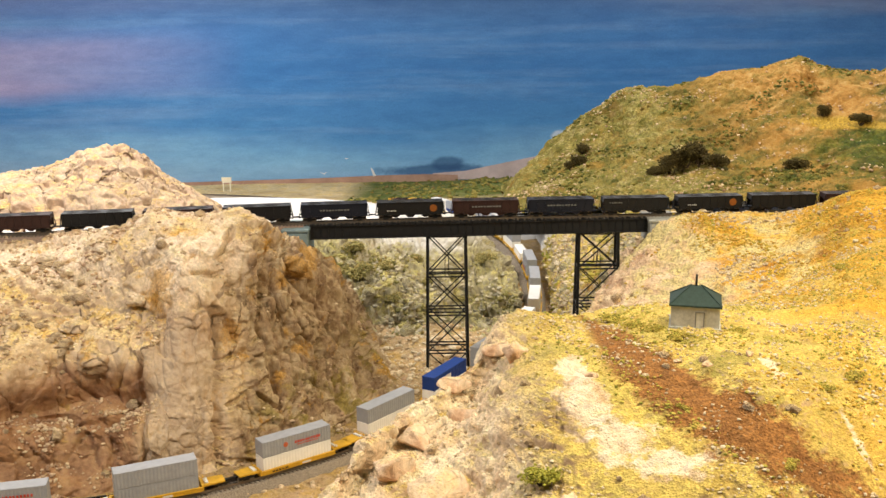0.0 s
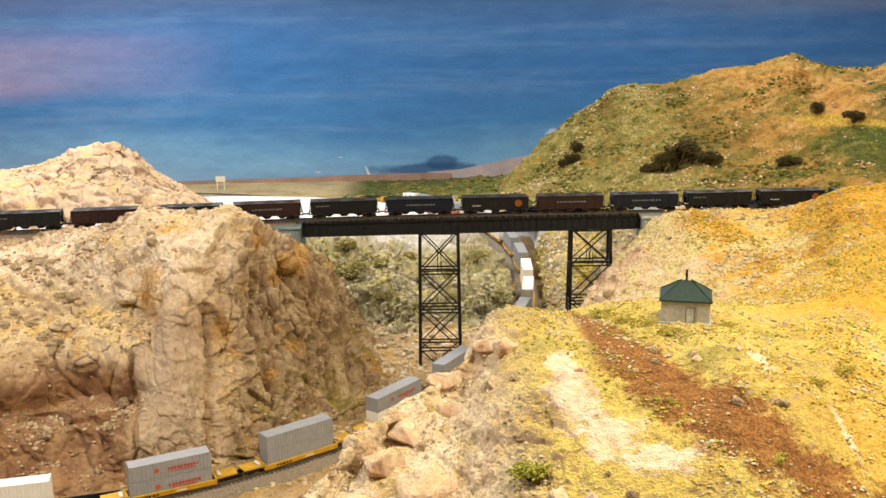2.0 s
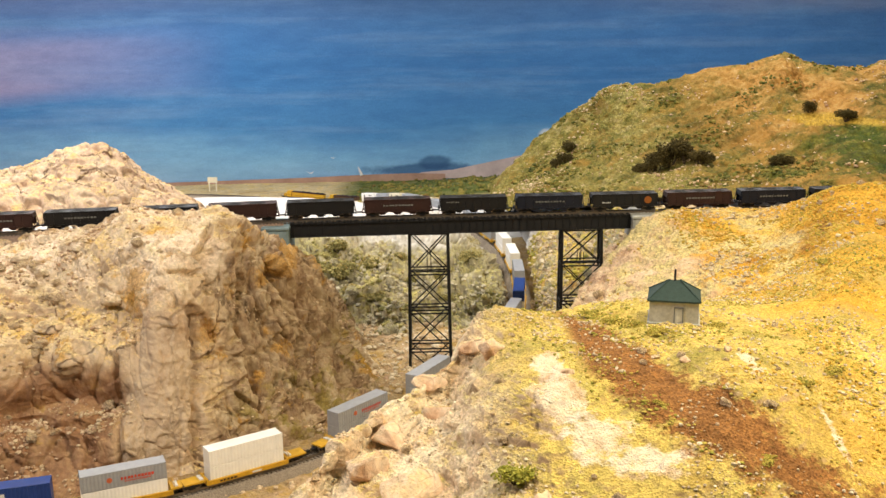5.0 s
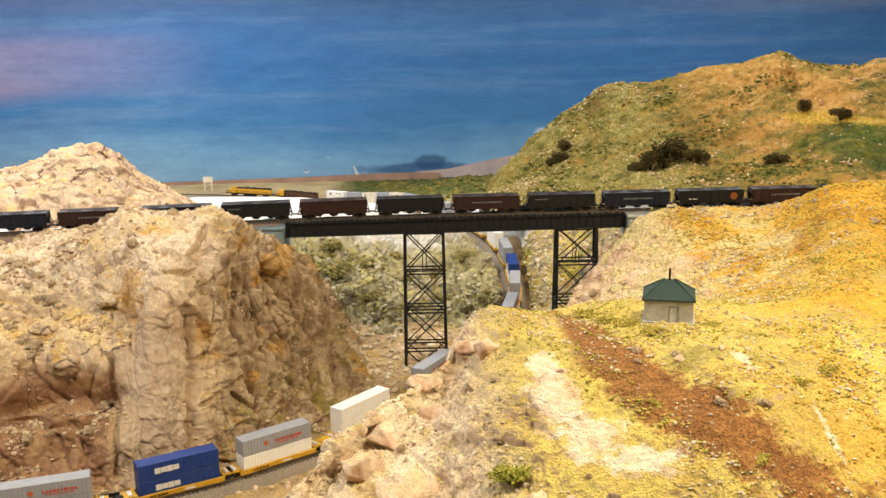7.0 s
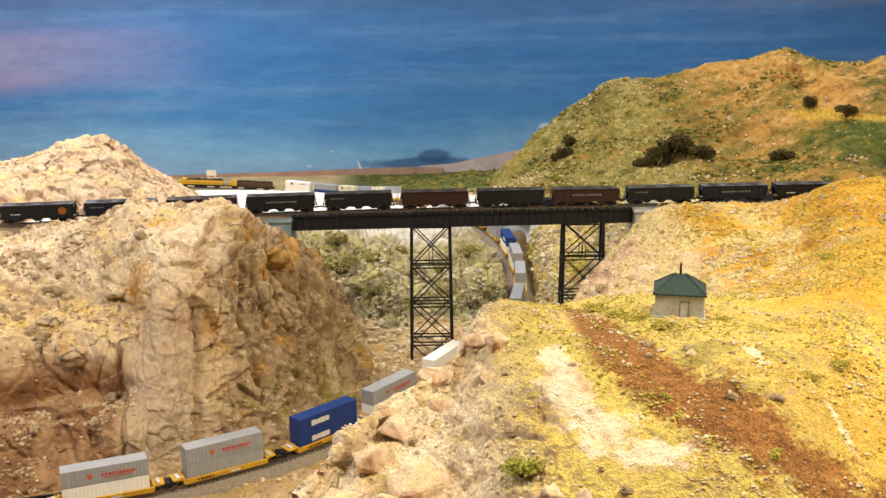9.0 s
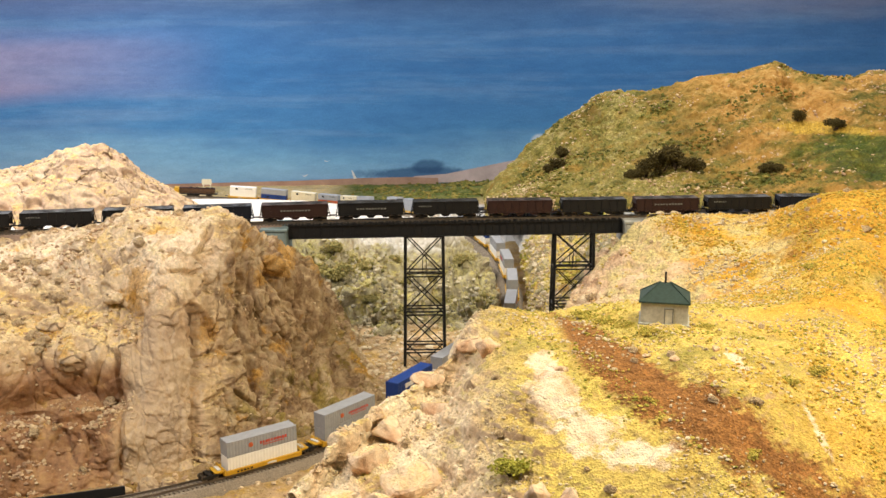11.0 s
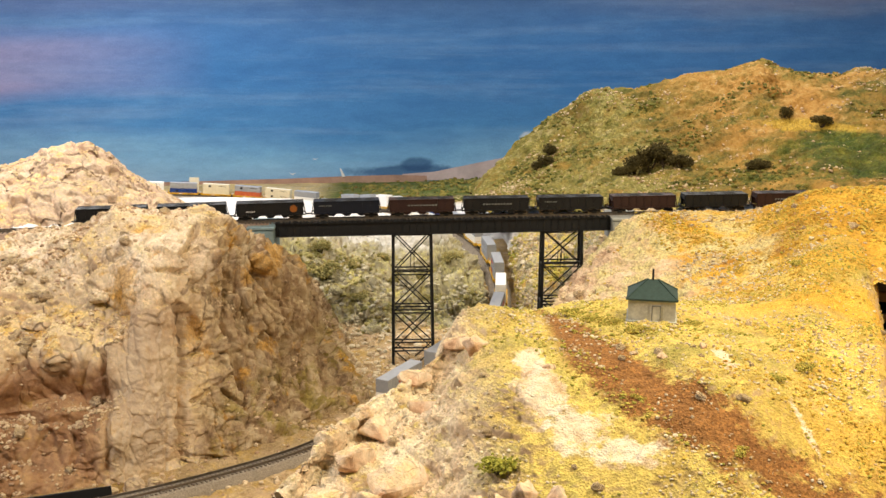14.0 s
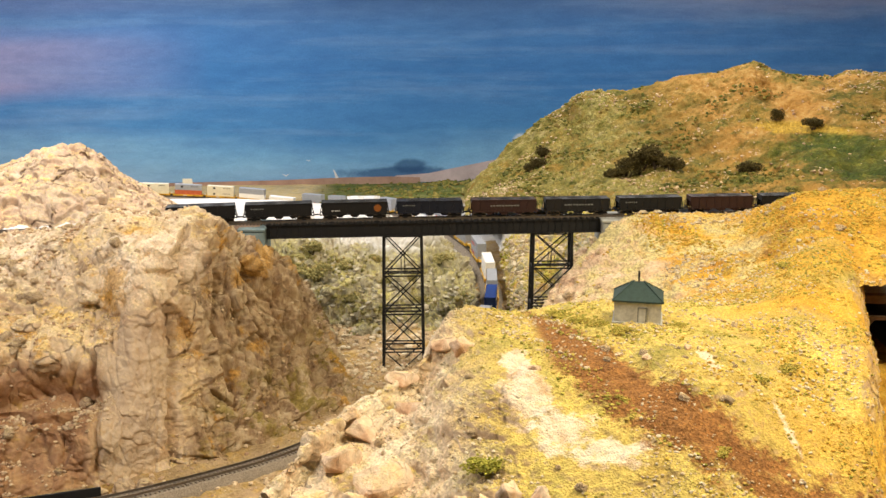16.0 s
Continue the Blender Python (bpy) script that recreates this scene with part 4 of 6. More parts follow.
LOW = -0.75
lower = Route((-2.7, 0.98, LOW), (-1.9, 1.10, LOW), (-1.35, 1.20, LOW), (-0.95, 1.32, LOW), (-0.628, 1.393, LOW), (-0.551, 1.418, LOW), (-0.448, 1.457, LOW), (-0.309, 1.537, LOW), (-0.206, 1.611, LOW),
              (-0.132, 1.692, LOW), (-0.042, 1.808, LOW), (0.085, 2.03, LOW), (0.197, 2.25, LOW), (0.230, 2.42, LOW), (0.250, 2.62, LOW), (0.254, 2.82, LOW), (0.242, 3.05, LOW), (0.212, 3.25, LOW), (0.145, 3.50, -0.755),
              (0.04, 3.80, -0.775), (-0.10, 4.15, -0.81), (-0.26, 4.50, -0.87), (-0.46, 4.76, -0.903), (-0.80, 4.87, -0.887), (-1.16, 4.85, -0.862), (-1.54, 4.76, -0.84), (-2.1, 4.65, -0.83), (-2.8, 4.6, -0.83))
HIGH = -0.432
upper = Route((-3.3, 1.75, HIGH), (-2.2, 1.84, HIGH), (-1.3, 1.94, HIGH), (-0.88, 2.00, HIGH), (-0.68, 2.03, HIGH), (-0.28, 2.085, HIGH), (0.02, 2.11, HIGH), (0.44, 2.125, HIGH), (0.68, 2.14, HIGH),
              (1.0, 2.15, HIGH), (1.6, 2.15, HIGH), (2.6, 2.12, HIGH), (3.6, 2.1, HIGH))
GAUGE = 0.0165
BL, BR = -0.284, 0.443


def track(name, label, line, ballast, s0, s1, ties_from=None, ties_to=None):
    top = thing(name, label, "railway track", kind="structure")
    n = int((s1 - s0) / 0.012)
    ss = np.linspace(s0, s1, n)
    pts = [line.at(s) for s in ss]
    side = []
    for i in range(n):
        w = pts[min(i + 1, n - 1)] - pts[max(i - 1, 0)]
        side.append(Vector((-w.y, w.x, 0)).normalized())

    def strip(profile, part_name, mat, rough=0.0):
        s = Shape()
        k = len(profile)
        for p, d in zip(pts, side):
            for o, z in profile:
                j = rough * noise.noise(Vector((p.x * 70 + o * 90, p.y * 70, z * 50)))
                s.v.append(tuple(p + d * (o + j) + Vector((0, 0, z + j * 0.5))))
        s.f = [(i * k + a, i * k + a + 1, (i + 1) * k + a + 1, (i + 1) * k + a) for i in range(n - 1) for a in range(k - 1)]
        return s.part(part_name, mat, top)

    # the ballast stops at the ends of the bridge
    hold = pts, side, n
    for lo, hi in ((-9, BL - 0.002), (BR + 0.002, 9)) if line is upper else ((-9, 9),):
        keep = [i for i in range(hold[2]) if lo <= hold[0][i].x <= hi] if line is upper else range(hold[2])
        pts, side, n = [hold[0][i] for i in keep], [hold[1][i] for i in keep], len(keep)
        if line is upper:
            keep = [i for i in range(hold[2]) if lo <= hold[0][i].x <= hi and not -1.02 < hold[0][i].x < 1.05]
            pts, side, n = [hold[0][i] for i in keep], [hold[1][i] for i in keep], len(keep)
            strip([(-0.20, -0.36), (-0.12, -0.18), (-0.045, -0.024), (0, -0.02), (0.045, -0.024), (0.12, -0.18), (0.20, -0.36)], "embankment", M_CLIFF, 0.01)
            keep = [i for i in range(hold[2]) if lo <= hold[0][i].x <= hi]
            pts, side, n = [hold[0][i] for i in keep], [hold[1][i] for i in keep], len(keep)
        strip([(-0.036, -0.03), (-0.026, -0.014), (-0.019, -0.0065), (-0.012, -0.0055), (0, -0.0055), (0.012, -0.0055), (0.019, -0.0065), (0.026, -0.014), (0.036, -0.03)], "ballast", ballast, 0.003)
    pts, side, n = hold
    for o in (-GAUGE / 2, GAUGE / 2):
        strip([(o - 0.001, -0.004), (o - 0.0007, 0.0), (o + 0.0007, 0.0), (o + 0.001, -0.004)], "rail", M_RAIL)
    ties = Shape()
    for s in np.arange(s0 + 0.01, s1 - 0.01, 0.0075):
        ties.box(-0.0014, 0.0014, -0.0145, 0.0145, -0.0065, -0.0036, line.car(s, 0.01))
    ties = ties.part("ties", M_TIE, top)
    ties["kind"] = "stuff"
    return top


track("lower_track", "single dark model railway track through the gorge", lower, M_BALLAST, 0.02, lower.length - 0.02)
track("upper_track", "model railway track over the steel bridge", upper, M_UPBALLAST, 0.3, upper.length - 0.3)


# ---- bridge ----
deck_y = lambda x: float(np.interp(x, upper.p[:, 0], upper.p[:, 1]))


def build_bridge():
    top = thing("steel_viaduct", "black steel girder viaduct on lattice towers", "bridge")
    z1 = EYE + HIGH - 0.006
    yaw = math.atan2(deck_y(BR) - deck_y(BL), BR - BL)
    mid = Vector(((BL + BR) / 2, (deck_y(BL) + deck_y(BR)) / 2, 0))
    turn = Matrix.Translation(mid) @ Matrix.Rotation(yaw, 4, "Z")
    half = (BR - BL) / 2
    for o in (-0.019, 0.017):
        g = Shape().box(-half, half, o, o + 0.002, z1 - 0.029, z1 - 0.001, turn)
        g.box(-half, half, o - 0.003, o + 0.005, z1 - 0.0295, z1 - 0.0275, turn).box(-half, half, o - 0.003, o + 0.005, z1 - 0.003, z1 - 0.001, turn)
        for k in range(47):
            x = -half + 0.008 + k * (2 * half - 0.016) / 46
            g.box(x - 0.0006, x + 0.0006, o - 0.0026, o + 0.0046, z1 - 0.0277, z1 - 0.0028, turn)
        g.part("girder", M_GIRDER, top, "riveted black plate girder with stiffeners")
    d = Shape().box(-half, half, -0.023, 0.023, z1 - 0.002, z1 + 0.0005, turn)
    for k in range(60):
        x = -half + 0.006 + k * (2 * half - 0.012) / 59
        d.box(x - 0.0016, x + 0.0016, -0.026, 0.026, z1 + 0.0005, z1 + 0.003, turn)
    d.part("deck", M_GIRDER, top)
    for xa, xb, zb, levels in ((-0.033, 0.049, -0.83, (-0.468, -0.556, -0.642, -0.728, -0.81)), (0.296, 0.380, -0.72, (-0.468, -0.545, -0.63, -0.70))):
        tower(top, xa, xb, z1 - 0.0295, EYE + zb, [EYE + z for z in levels])
    return top


def tower(top, xa, xb, z1, z0, levels):
    yc = (deck_y(xa) + deck_y(xb)) / 2
    mid = (xa + xb) / 2

    def leg(sx, sy, z):
        spread = (z1 - z) * 0.05
        grow = (z1 - z) * 0.012
        return Vector((mid + sx * ((xb - xa) / 2 + grow), yc + sy * (0.016 + spread), z))

    for sx in (-1, 1):
        for sy in (-1, 1):
            Shape().bar(leg(sx, sy, z0), leg(sx, sy, z1), 0.0055, 0.0055).part("tower_leg", M_BLACK, top)
    for a, b in zip(levels[:-1], levels[1:]):
        for sy in (-1, 1):
            Shape().bar(leg(-1, sy, a), leg(1, sy, b), 0.0022).part("brace", M_BLACK, top)
            Shape().bar(leg(1, sy, a), leg(-1, sy, b), 0.0022).part("brace", M_BLACK, top)
        for sx in (-1, 1):
            Shape().bar(leg(sx, -1, a), leg(sx, 1, b), 0.0018).part("brace", M_BLACK, top)
            Shape().bar(leg(sx, 1, a), leg(sx, -1, b), 0.0018).part("brace", M_BLACK, top)
    for z in levels:
        for dz in (-0.003, 0.004):
            for sy in (-1, 1):
                Shape().bar(leg(-1, sy, z + dz), leg(1, sy, z + dz), 0.0026).part("strut", M_BLACK, top)
        for sx in (-1, 1):
            Shape().bar(leg(sx, -1, z), leg(sx, 1, z), 0.0026).part("strut", M_BLACK, top)
    for sy in (-1, 1):
        for dx in (-0.004, 0.004):
            a, b = leg(0, sy, levels[0] - 0.05), leg(0, sy, levels[1])
            Shape().bar(a + Vector((dx, 0, 0)), b + Vector((dx, 0, 0)), 0.0016).part("hanger", M_BLACK, top)


build_bridge()


def abutment(name, label, mat, x0, x1, y0, y1, z0, z1):
    s = Shape().box(x0, x1, y0, y1, EYE + z0, EYE + z1)
    top = thing(name, label, "abutment")
    s.part("wall_block", mat, top, bevel=0.003)
    Shape().box(x0 - 0.003, x1 + 0.003, y0 - 0.003, y1, EYE + z1, EYE + z1 + 0.006).part("coping", mat, top, bevel=0.001)


abutment("bridge_abutment", "weathered blue-grey concrete abutment at the cliff", M_TEAL, -0.336, -0.284, 2.040, 2.14, -0.53, -0.446)
abutment("bridge_abutment", "pale grey concrete abutment in the hillside", M_CONCRETE, 0.444, 0.505, 2.08, 2.18, -0.60, -0.442)


# ---- shed ----
def build_shed():
    top = thing("trackside_shed", "small pale board shed with a dark green hipped roof", "shed", at=pose(0.306, 1.160, EYE - 0.3705, 0, 0, -14))
    w, d, h = 0.0285, 0.024, 0.0265
    Shape().box(-w, w, -d, d, 0, h).part("wall_body", M_BOARD, top)
    for k in range(13):
        x = -w + 0.0012 + k * (2 * w - 0.0024) / 12
        Shape().box(x - 0.0004, x + 0.0004, -d - 0.0006, -d, 0.0005, h - 0.0005).part("batten", M_BOARD, top)
    e = 0.0308
    f = 0.0265
    r = Shape().add([(-e, -f, h - 0.001), (e, -f, h - 0.001), (e, f, h - 0.001), (-e, f, h - 0.001), (-e, -f, h + 0.001), (e, -f, h + 0.001), (e, f, h + 0.001), (-e, f, h + 0.001), (-0.006, 0, h + 0.0198), (0.006, 0, h + 0.0198)],
                    [(3, 2, 1, 0), (0, 1, 5, 4), (1, 2, 6, 5), (2, 3, 7, 6), (3, 0, 4, 7), (4, 5, 9, 8), (5, 6, 9), (6, 7, 8, 9), (7, 4, 8)])
    r.part("roof", M_ROOF, top, "dark green hipped roof")
    for a in (-1, 1):
        for b in (-1, 1):
            Shape().bar((a * e, b * f, h + 0.001), (a * 0.006, 0, h + 0.0203), 0.0014).part("hip_cap", M_ROOF, top)
    Shape().tube((0, 0, h + 0.018), (0, 0, h + 0.033), 0.0014, 0.0012, 8).part("stovepipe", M_BLACK, top, "thin black stovepipe")
    door = Shape().box(0.001, 0.010, -d - 0.0009, -d - 0.0001, 0.0008, 0.0185).part("door", M_BOARD, top)
    for b in ((0.0, 0.0012), (0.0098, 0.011)):
        Shape().box(b[0], b[1], -d - 0.0016, -d - 0.0002, 0.0005, 0.0195).part("door_frame", M_FADED, door)
    Shape().box(0.0, 0.011, -d - 0.0016, -d - 0.0002, 0.0186, 0.0198).part("door_frame", M_FADED, door)
    Shape().box(-w - 0.002, w + 0.002, -d - 0.003, d + 0.002, -0.012, 0.0).part("foundation", M_CONCRETE, top)


build_shed()


# ---- trains ----
def bogie(parent, x, wheel_r=0.0052):
    b = Shape()
    for y in (-0.0105, 0.0105):
        b.box(x - 0.013, x + 0.013, y - 0.0012, y + 0.0012, wheel_r - 0.001, wheel_r + 0.003)
        b.box(x - 0.005, x + 0.005, y - 0.0016, y + 0.0016, wheel_r - 0.003, wheel_r + 0.004)
    b.box(x - 0.003, x + 0.003, -0.0115, 0.0115, wheel_r, wheel_r + 0.005)
    b = b.part("bogie", M_BLACK, parent)
    for dx in (-0.0098, 0.0098):
        w = Shape()
        for y in (-0.0083, 0.0083):
            w.tube((x + dx, y - 0.0011, wheel_r), (x + dx, y + 0.0011, wheel_r), wheel_r, n=14)
        w.tube((x + dx, -0.0083, wheel_r), (x + dx, 0.0083, wheel_r), 0.0012, n=6)
        w.part("wheelset", M_RAIL, b)


def bars(parent, x0, x1, y, z0, z1, mat, n, seed, name="lettering"):
    """A row of short raised bars in place of lettering."""
    rnd = random.Random(seed)
    s = Shape()
    x, step = x0, (x1 - x0) / n
    for k in range(n):
        s.box(x, x + step * rnd.uniform(0.5, 0.8), y - 0.0002, y + 0.0002, z0 + (z1 - z0) * rnd.uniform(0, 0.12), z1 - (z1 - z0) * rnd.uniform(0, 0.12))
        x += step
    return s.part(name, mat, parent)


HOP = 0.1624
HB = 0.053


def hopper(mat, label, decal, seed):
    """A three-bay open coal hopper; x runs along the car and z from the rail."""
    top = thing("coal_hopper", label, "hopper wagon", "coal train hoppers")
    L, W, z0, z1 = 0.0702, 0.0165, 0.0125, 0.0385
    body = Shape()
    outline = [(-L, 0.0385), (-L, 0.029), (-L + 0.016, 0.0155), (-0.042, 0.0125), (-0.036, 0.006), (-0.028, 0.006), (-0.020, 0.0125), (-0.012, 0.0125), (-0.005, 0.006), (0.005, 0.006), (0.012, 0.0125), (0.020, 0.0125),
               (0.028, 0.006), (0.036, 0.006), (0.042, 0.0125), (L - 0.016, 0.0155), (L, 0.029), (L, 0.0385)]
    body.prism(outline, -W + 0.001, W - 0.001)
    body = body.part("body", mat, top)
    Shape().box(-L, L, -W, -W + 0.0012, 0.0135, 0.0385).part("side", mat, body)
    Shape().box(-L, L, W - 0.0012, W, 0.0135, 0.0385).part("side", mat, body)
    for y in (-W - 0.0008, W + 0.0008):
        Shape().box(-L - 0.0005, L + 0.0005, y - 0.0009, y + 0.0009, 0.0372, 0.0392).part("top_rail", mat, body)
        Shape().box(-L - 0.004, L + 0.004, y - 0.0009, y + 0.0009, 0.0115, 0.0138).part("side_sill", mat, body)
        for k in range(9):
            x = -L + 0.002 + k * (2 * L - 0.004) / 8
            Shape().box(x - 0.0007, x + 0.0007, y - 0.0008, y + 0.0008, 0.0138, 0.0372).part("rib", mat, body)
    for s in (-1, 1):
        e = Shape().box(s * (L + 0.004) - 0.001, s * (L + 0.004) + 0.001, -W, W, 0.0105, 0.0145)
        for y in (-W + 0.001, W - 0.001):
            e.bar((s * (L + 0.0035), y, 0.0145), (s * (L - 0.0005), y, 0.038), 0.0013)
        for z in (0.019, 0.024, 0.029, 0.034):
            e.bar((s * (L + 0.002), -W, z), (s * (L + 0.002), -W + 0.006, z), 0.0008)
        e.part("end_frame", mat, top)
        Shape().box(s * (L + 0.004) - 0.001 * s, s * (HOP / 2 + 0.0012), -0.0014, 0.0014, 0.0095, 0.0122).part("coupler", M_BLACK, top)
    load = Shape()
    nx, ny = 30, 8
    rnd = random.Random(seed)
    for i in range(nx + 1):
        for j in range(ny + 1):
            u, v = i / nx, j / ny
            edge = min(1, 6 * min(u, 1 - u)) * min(1, 3 * min(v, 1 - v))
            load.v.append((-L + 0.001 + u * (2 * L - 0.002), -W + 0.0015 + v * (2 * W - 0.003), 0.0365 + edge * (0.003 + 0.0016 * math.sin(u * 19 + seed)) + rnd.uniform(0, 0.0012)))
    load.f = [(i * (ny + 1) + j, (i + 1) * (ny + 1) + j, (i + 1) * (ny + 1) + j + 1, i * (ny + 1) + j + 1) for i in range(nx) for j in range(ny)]
    load.part("coal_load", M_COAL, top, "heaped black coal")
    bogie(top, -HB)
    bogie(top, HB)
    y = -W - 0.0019
    if decal == "disc":
        s = Shape().tube((0.049, y - 0.0003, 0.0255), (0.049, y + 0.0003, 0.0255), 0.0078, n=20)
        s.part("emblem", M_ORANGE, top, "round orange emblem")
        bars(top, -0.05, -0.03, y - 0.0004, 0.020, 0.0225, M_LETTER, 5, seed)
    elif decal == "words":
        bars(top, -0.03, 0.034, y - 0.0004, 0.0245, 0.0280, M_FADED, 10, seed)
    elif decal == "short":
        bars(top, -0.058, -0.03, y - 0.0004, 0.028, 0.0308, M_FADED, 6, seed)
    return top


PITCH, BOX_L = 0.190, 0.128


def container(parent, z, mat, marks, seed):
    w, h, L = 0.0138, 0.0276, BOX_L / 2
    s = Shape().box(-L, L, -w, w, z, z + h)
    c = s.part("container", mat, parent, bevel=0.0006)
    for y in (-w, w):
        ribs, out = Shape(), 0.0006 if y > 0 else -0.0006
        line = []
        for k in range(22):
            x = -L + 0.005 + k * (2 * L - 0.01) / 21
            line += [(x - 0.0018, 0), (x - 0.0011, out), (x + 0.0011, out), (x + 0.0018, 0)]
        ribs.v = [(x, y + o + out * 0.3, zz) for zz in (z + 0.002, z + h - 0.002) for x, o in line]
        ribs.f = [(k, k + 1, len(line) + k + 1, len(line) + k) for k in range(len(line) - 1)]
        ribs.part("corrugated_side", mat, c)
    for x in (-L + 0.0012, L - 0.0012):
        for y in (-w + 0.0012, w - 0.0012):
            Shape().box(x - 0.0014, x + 0.0014, y - 0.0014, y + 0.0014, z - 0.0002, z + h + 0.0002).part("corner_post", mat, c)
    y = -w - 0.0011
    if marks == "red":
        for side in (y, -y):
            bars(c, -0.005, 0.046, side, z + 0.0115, z + 0.0165, M_RED, 10, seed)
            Shape().tube((-0.022, side - 0.0002, z + 0.0145), (-0.022, side + 0.0002, z + 0.0145), 0.0042, n=16).part("emblem", M_REDBOX, c)
            bars(c, 0.0, 0.04, side, z + 0.008, z + 0.0098, M_RED, 14, seed + 1)
    elif marks == "block":
        for side in (y, -y):
            q = Shape()
            for k in range(4):
                x = -0.039 + k * 0.0098
                q.box(x, x + 0.0092, side - 0.0002, side + 0.0002, z + 0.0100 + 0.0006 * (k % 2), z + 0.0195 - 0.0005 * (k % 2))
            q.part("lettering", M_LETTER, c, "bold white block mark")
    elif marks == "dark":
        for side in (y, -y):
            bars(c, -0.045, -0.01, side, z + 0.017, z + 0.020, M_BLACK, 6, seed)
            Shape().box(0.025, 0.036, side - 0.0002, side + 0.0002, z + 0.012, z + 0.021).part("emblem", M_BLACK, c)


def well_car(bottom, upper_box, label, seed, reach):
    top = thing("double_stack_car", label, "container wagon", "double-stack train wagons")
    L, w = 0.0685, 0.0165
    f = Shape()
    for y in (-w, w):
        f.box(-L, L, y - 0.0009, y + 0.0009, 0.0035, 0.0105)
        f.box(-L, L, y - 0.0018, y + 0.0018, 0.0098, 0.0112)
        for k in range(10):
            x = -L + 0.004 + k * (2 * L - 0.008) / 9
            f.box(x - 0.0007, x + 0.0007, y - 0.0016, y + 0.0016, 0.004, 0.0098)
    f.box(-L, L, -w, w, 0.0032, 0.0042)
    frame_part = f.part("well", M_YELLOW, top, "yellow well with ribbed sills")
    for s in (-1, 1):
        e = Shape().box(min(s * L, s * (L + 0.003)), max(s * L, s * (L + 0.003)), -w, w, 0.0035, 0.0135)
        e.prism([(s * L, 0.0125), (s * reach, 0.0125), (s * reach, 0.0105), (s * L, 0.0085)], -0.0125, 0.0125)
        e.part("end_platform", M_YELLOW, top)
        Shape().box(min(s * (reach - 0.001), s * (reach + 0.012)), max(s * (reach - 0.001), s * (reach + 0.012)), -0.003, 0.003, 0.0065, 0.0095).part("drawbar", M_BLACK, top)
        g = Shape()
        for y in (-0.012, 0.012):
            g.bar((s * (L + 0.006), y, 0.0125), (s * (L + 0.006), y, 0.019), 0.0008)
        g.bar((s * (L + 0.006), -0.012, 0.019), (s * (L + 0.006), 0.012, 0.019), 0.0008)
        g.part("handrail", M_YELLOW, top)
        Shape().box(s * (L + 0.009) - 0.003, s * (L + 0.009) + 0.003, -0.009, 0.009, 0.0126, 0.0145).part("brake_gear", M_LETTER, top)
    for y in (-w - 0.0012, w + 0.0012):
        bars(frame_part, -0.05, -0.02, y - 0.0004 * (1 if y < 0 else -1), 0.0055, 0.0085, M_BLACK, 5, seed)
        Shape().box(0.006, 0.022, y - 0.0009, y + 0.0009, 0.0055, 0.0085).part("data_panel", M_LETTER, frame_part)
    bogie(top, -PITCH / 2 + 0.0005 if reach > 0.08 else -reach)
    if bottom:
        container(top, 0.0045, *bottom, seed)
    if upper_box:
        container(top, 0.0045 + 0.0278, *upper_box, seed + 3)
    return top


def locomotive(first):
    top = thing("diesel_locomotive", "yellow and brown six-axle diesel locomotive", "locomotive", "locomotives of the double-stack train")
    L = 0.118
    Shape().box(-L, L, -0.016, 0.016, 0.0115, 0.0155).part("frame_deck", M_BLACK, top)
    Shape().box(-0.03, 0.03, -0.0125, 0.0125, 0.004, 0.0115).part("fuel_tank", M_BLACK, top)
    hood = M_YELLOW if first else M_TIMBER
    Shape().box(-0.106, 0.066, -0.0105, 0.0105, 0.0155, 0.040).part("hood", hood, top, bevel=0.001)
    Shape().box(-0.106, 0.066, -0.0108, 0.0108, 0.0385, 0.0425).part("roof_band", M_BROWN, top)
    Shape().box(0.066, 0.09, -0.0155, 0.0155, 0.0155, 0.044).part("cab", M_YELLOW, top, bevel=0.0012)
    Shape().box(0.0895, 0.0906, -0.012, 0.012, 0.033, 0.040).part("windscreen", M_BLACK, top)
    Shape().box(0.09, 0.109, -0.010, 0.010, 0.0155, 0.031).part("nose", M_YELLOW, top, bevel=0.001)
    for x in (-0.09, -0.068, -0.02, 0.01):
        Shape().tube((x, 0, 0.0425), (x, 0, 0.0455), 0.0075, n=14).part("roof_fan", M_BLACK, top)
    for y in (-0.0155, 0.0155):
        r = Shape().bar((-L, y, 0.026), (L, y, 0.026), 0.0008)
        for k in range(10):
            x = -L + k * 2 * L / 9
            r.bar((x, y, 0.0155), (x, y, 0.026), 0.0008)
        r.part("handrail", M_BLACK, top)
    bogie(top, -0.078)
    bogie(top, 0.078)
    return top


# wagons of the double-stack train, from its tail to its head: lower and upper container
SIL, SILR, WHI, BLU = (M_SILVER, ""), (M_SILVER, "red"), (M_WHITE, ""), (M_BLUE, "block")
STACKS = [(WHI, SILR), (SIL, SILR), (BLU, BLU), (WHI, SILR), (WHI, WHI), (SILR, SILR), (SIL, SIL), (WHI, SILR), (WHI, SIL), (WHI, BLU), (SIL, SIL), (WHI, WHI), (WHI, WHI), (SIL, SIL), (SILR, SIL),
          (WHI, None), (WHI, SIL), ((M_CREAM, "dark"), (M_CREAM, "dark")), ((M_REDBOX, ""), (M_SILVER, "dark")), ((M_CREAM, ""), (M_CREAM, "dark")), ((M_BLUE, "dark"), (M_SILVER, "")), (WHI, (M_WHITE, "dark"))]
WORDS = {id(M_SILVER): "silver", id(M_WHITE): "white", id(M_BLUE): "blue", id(M_CREAM): "cream", id(M_REDBOX): "red"}
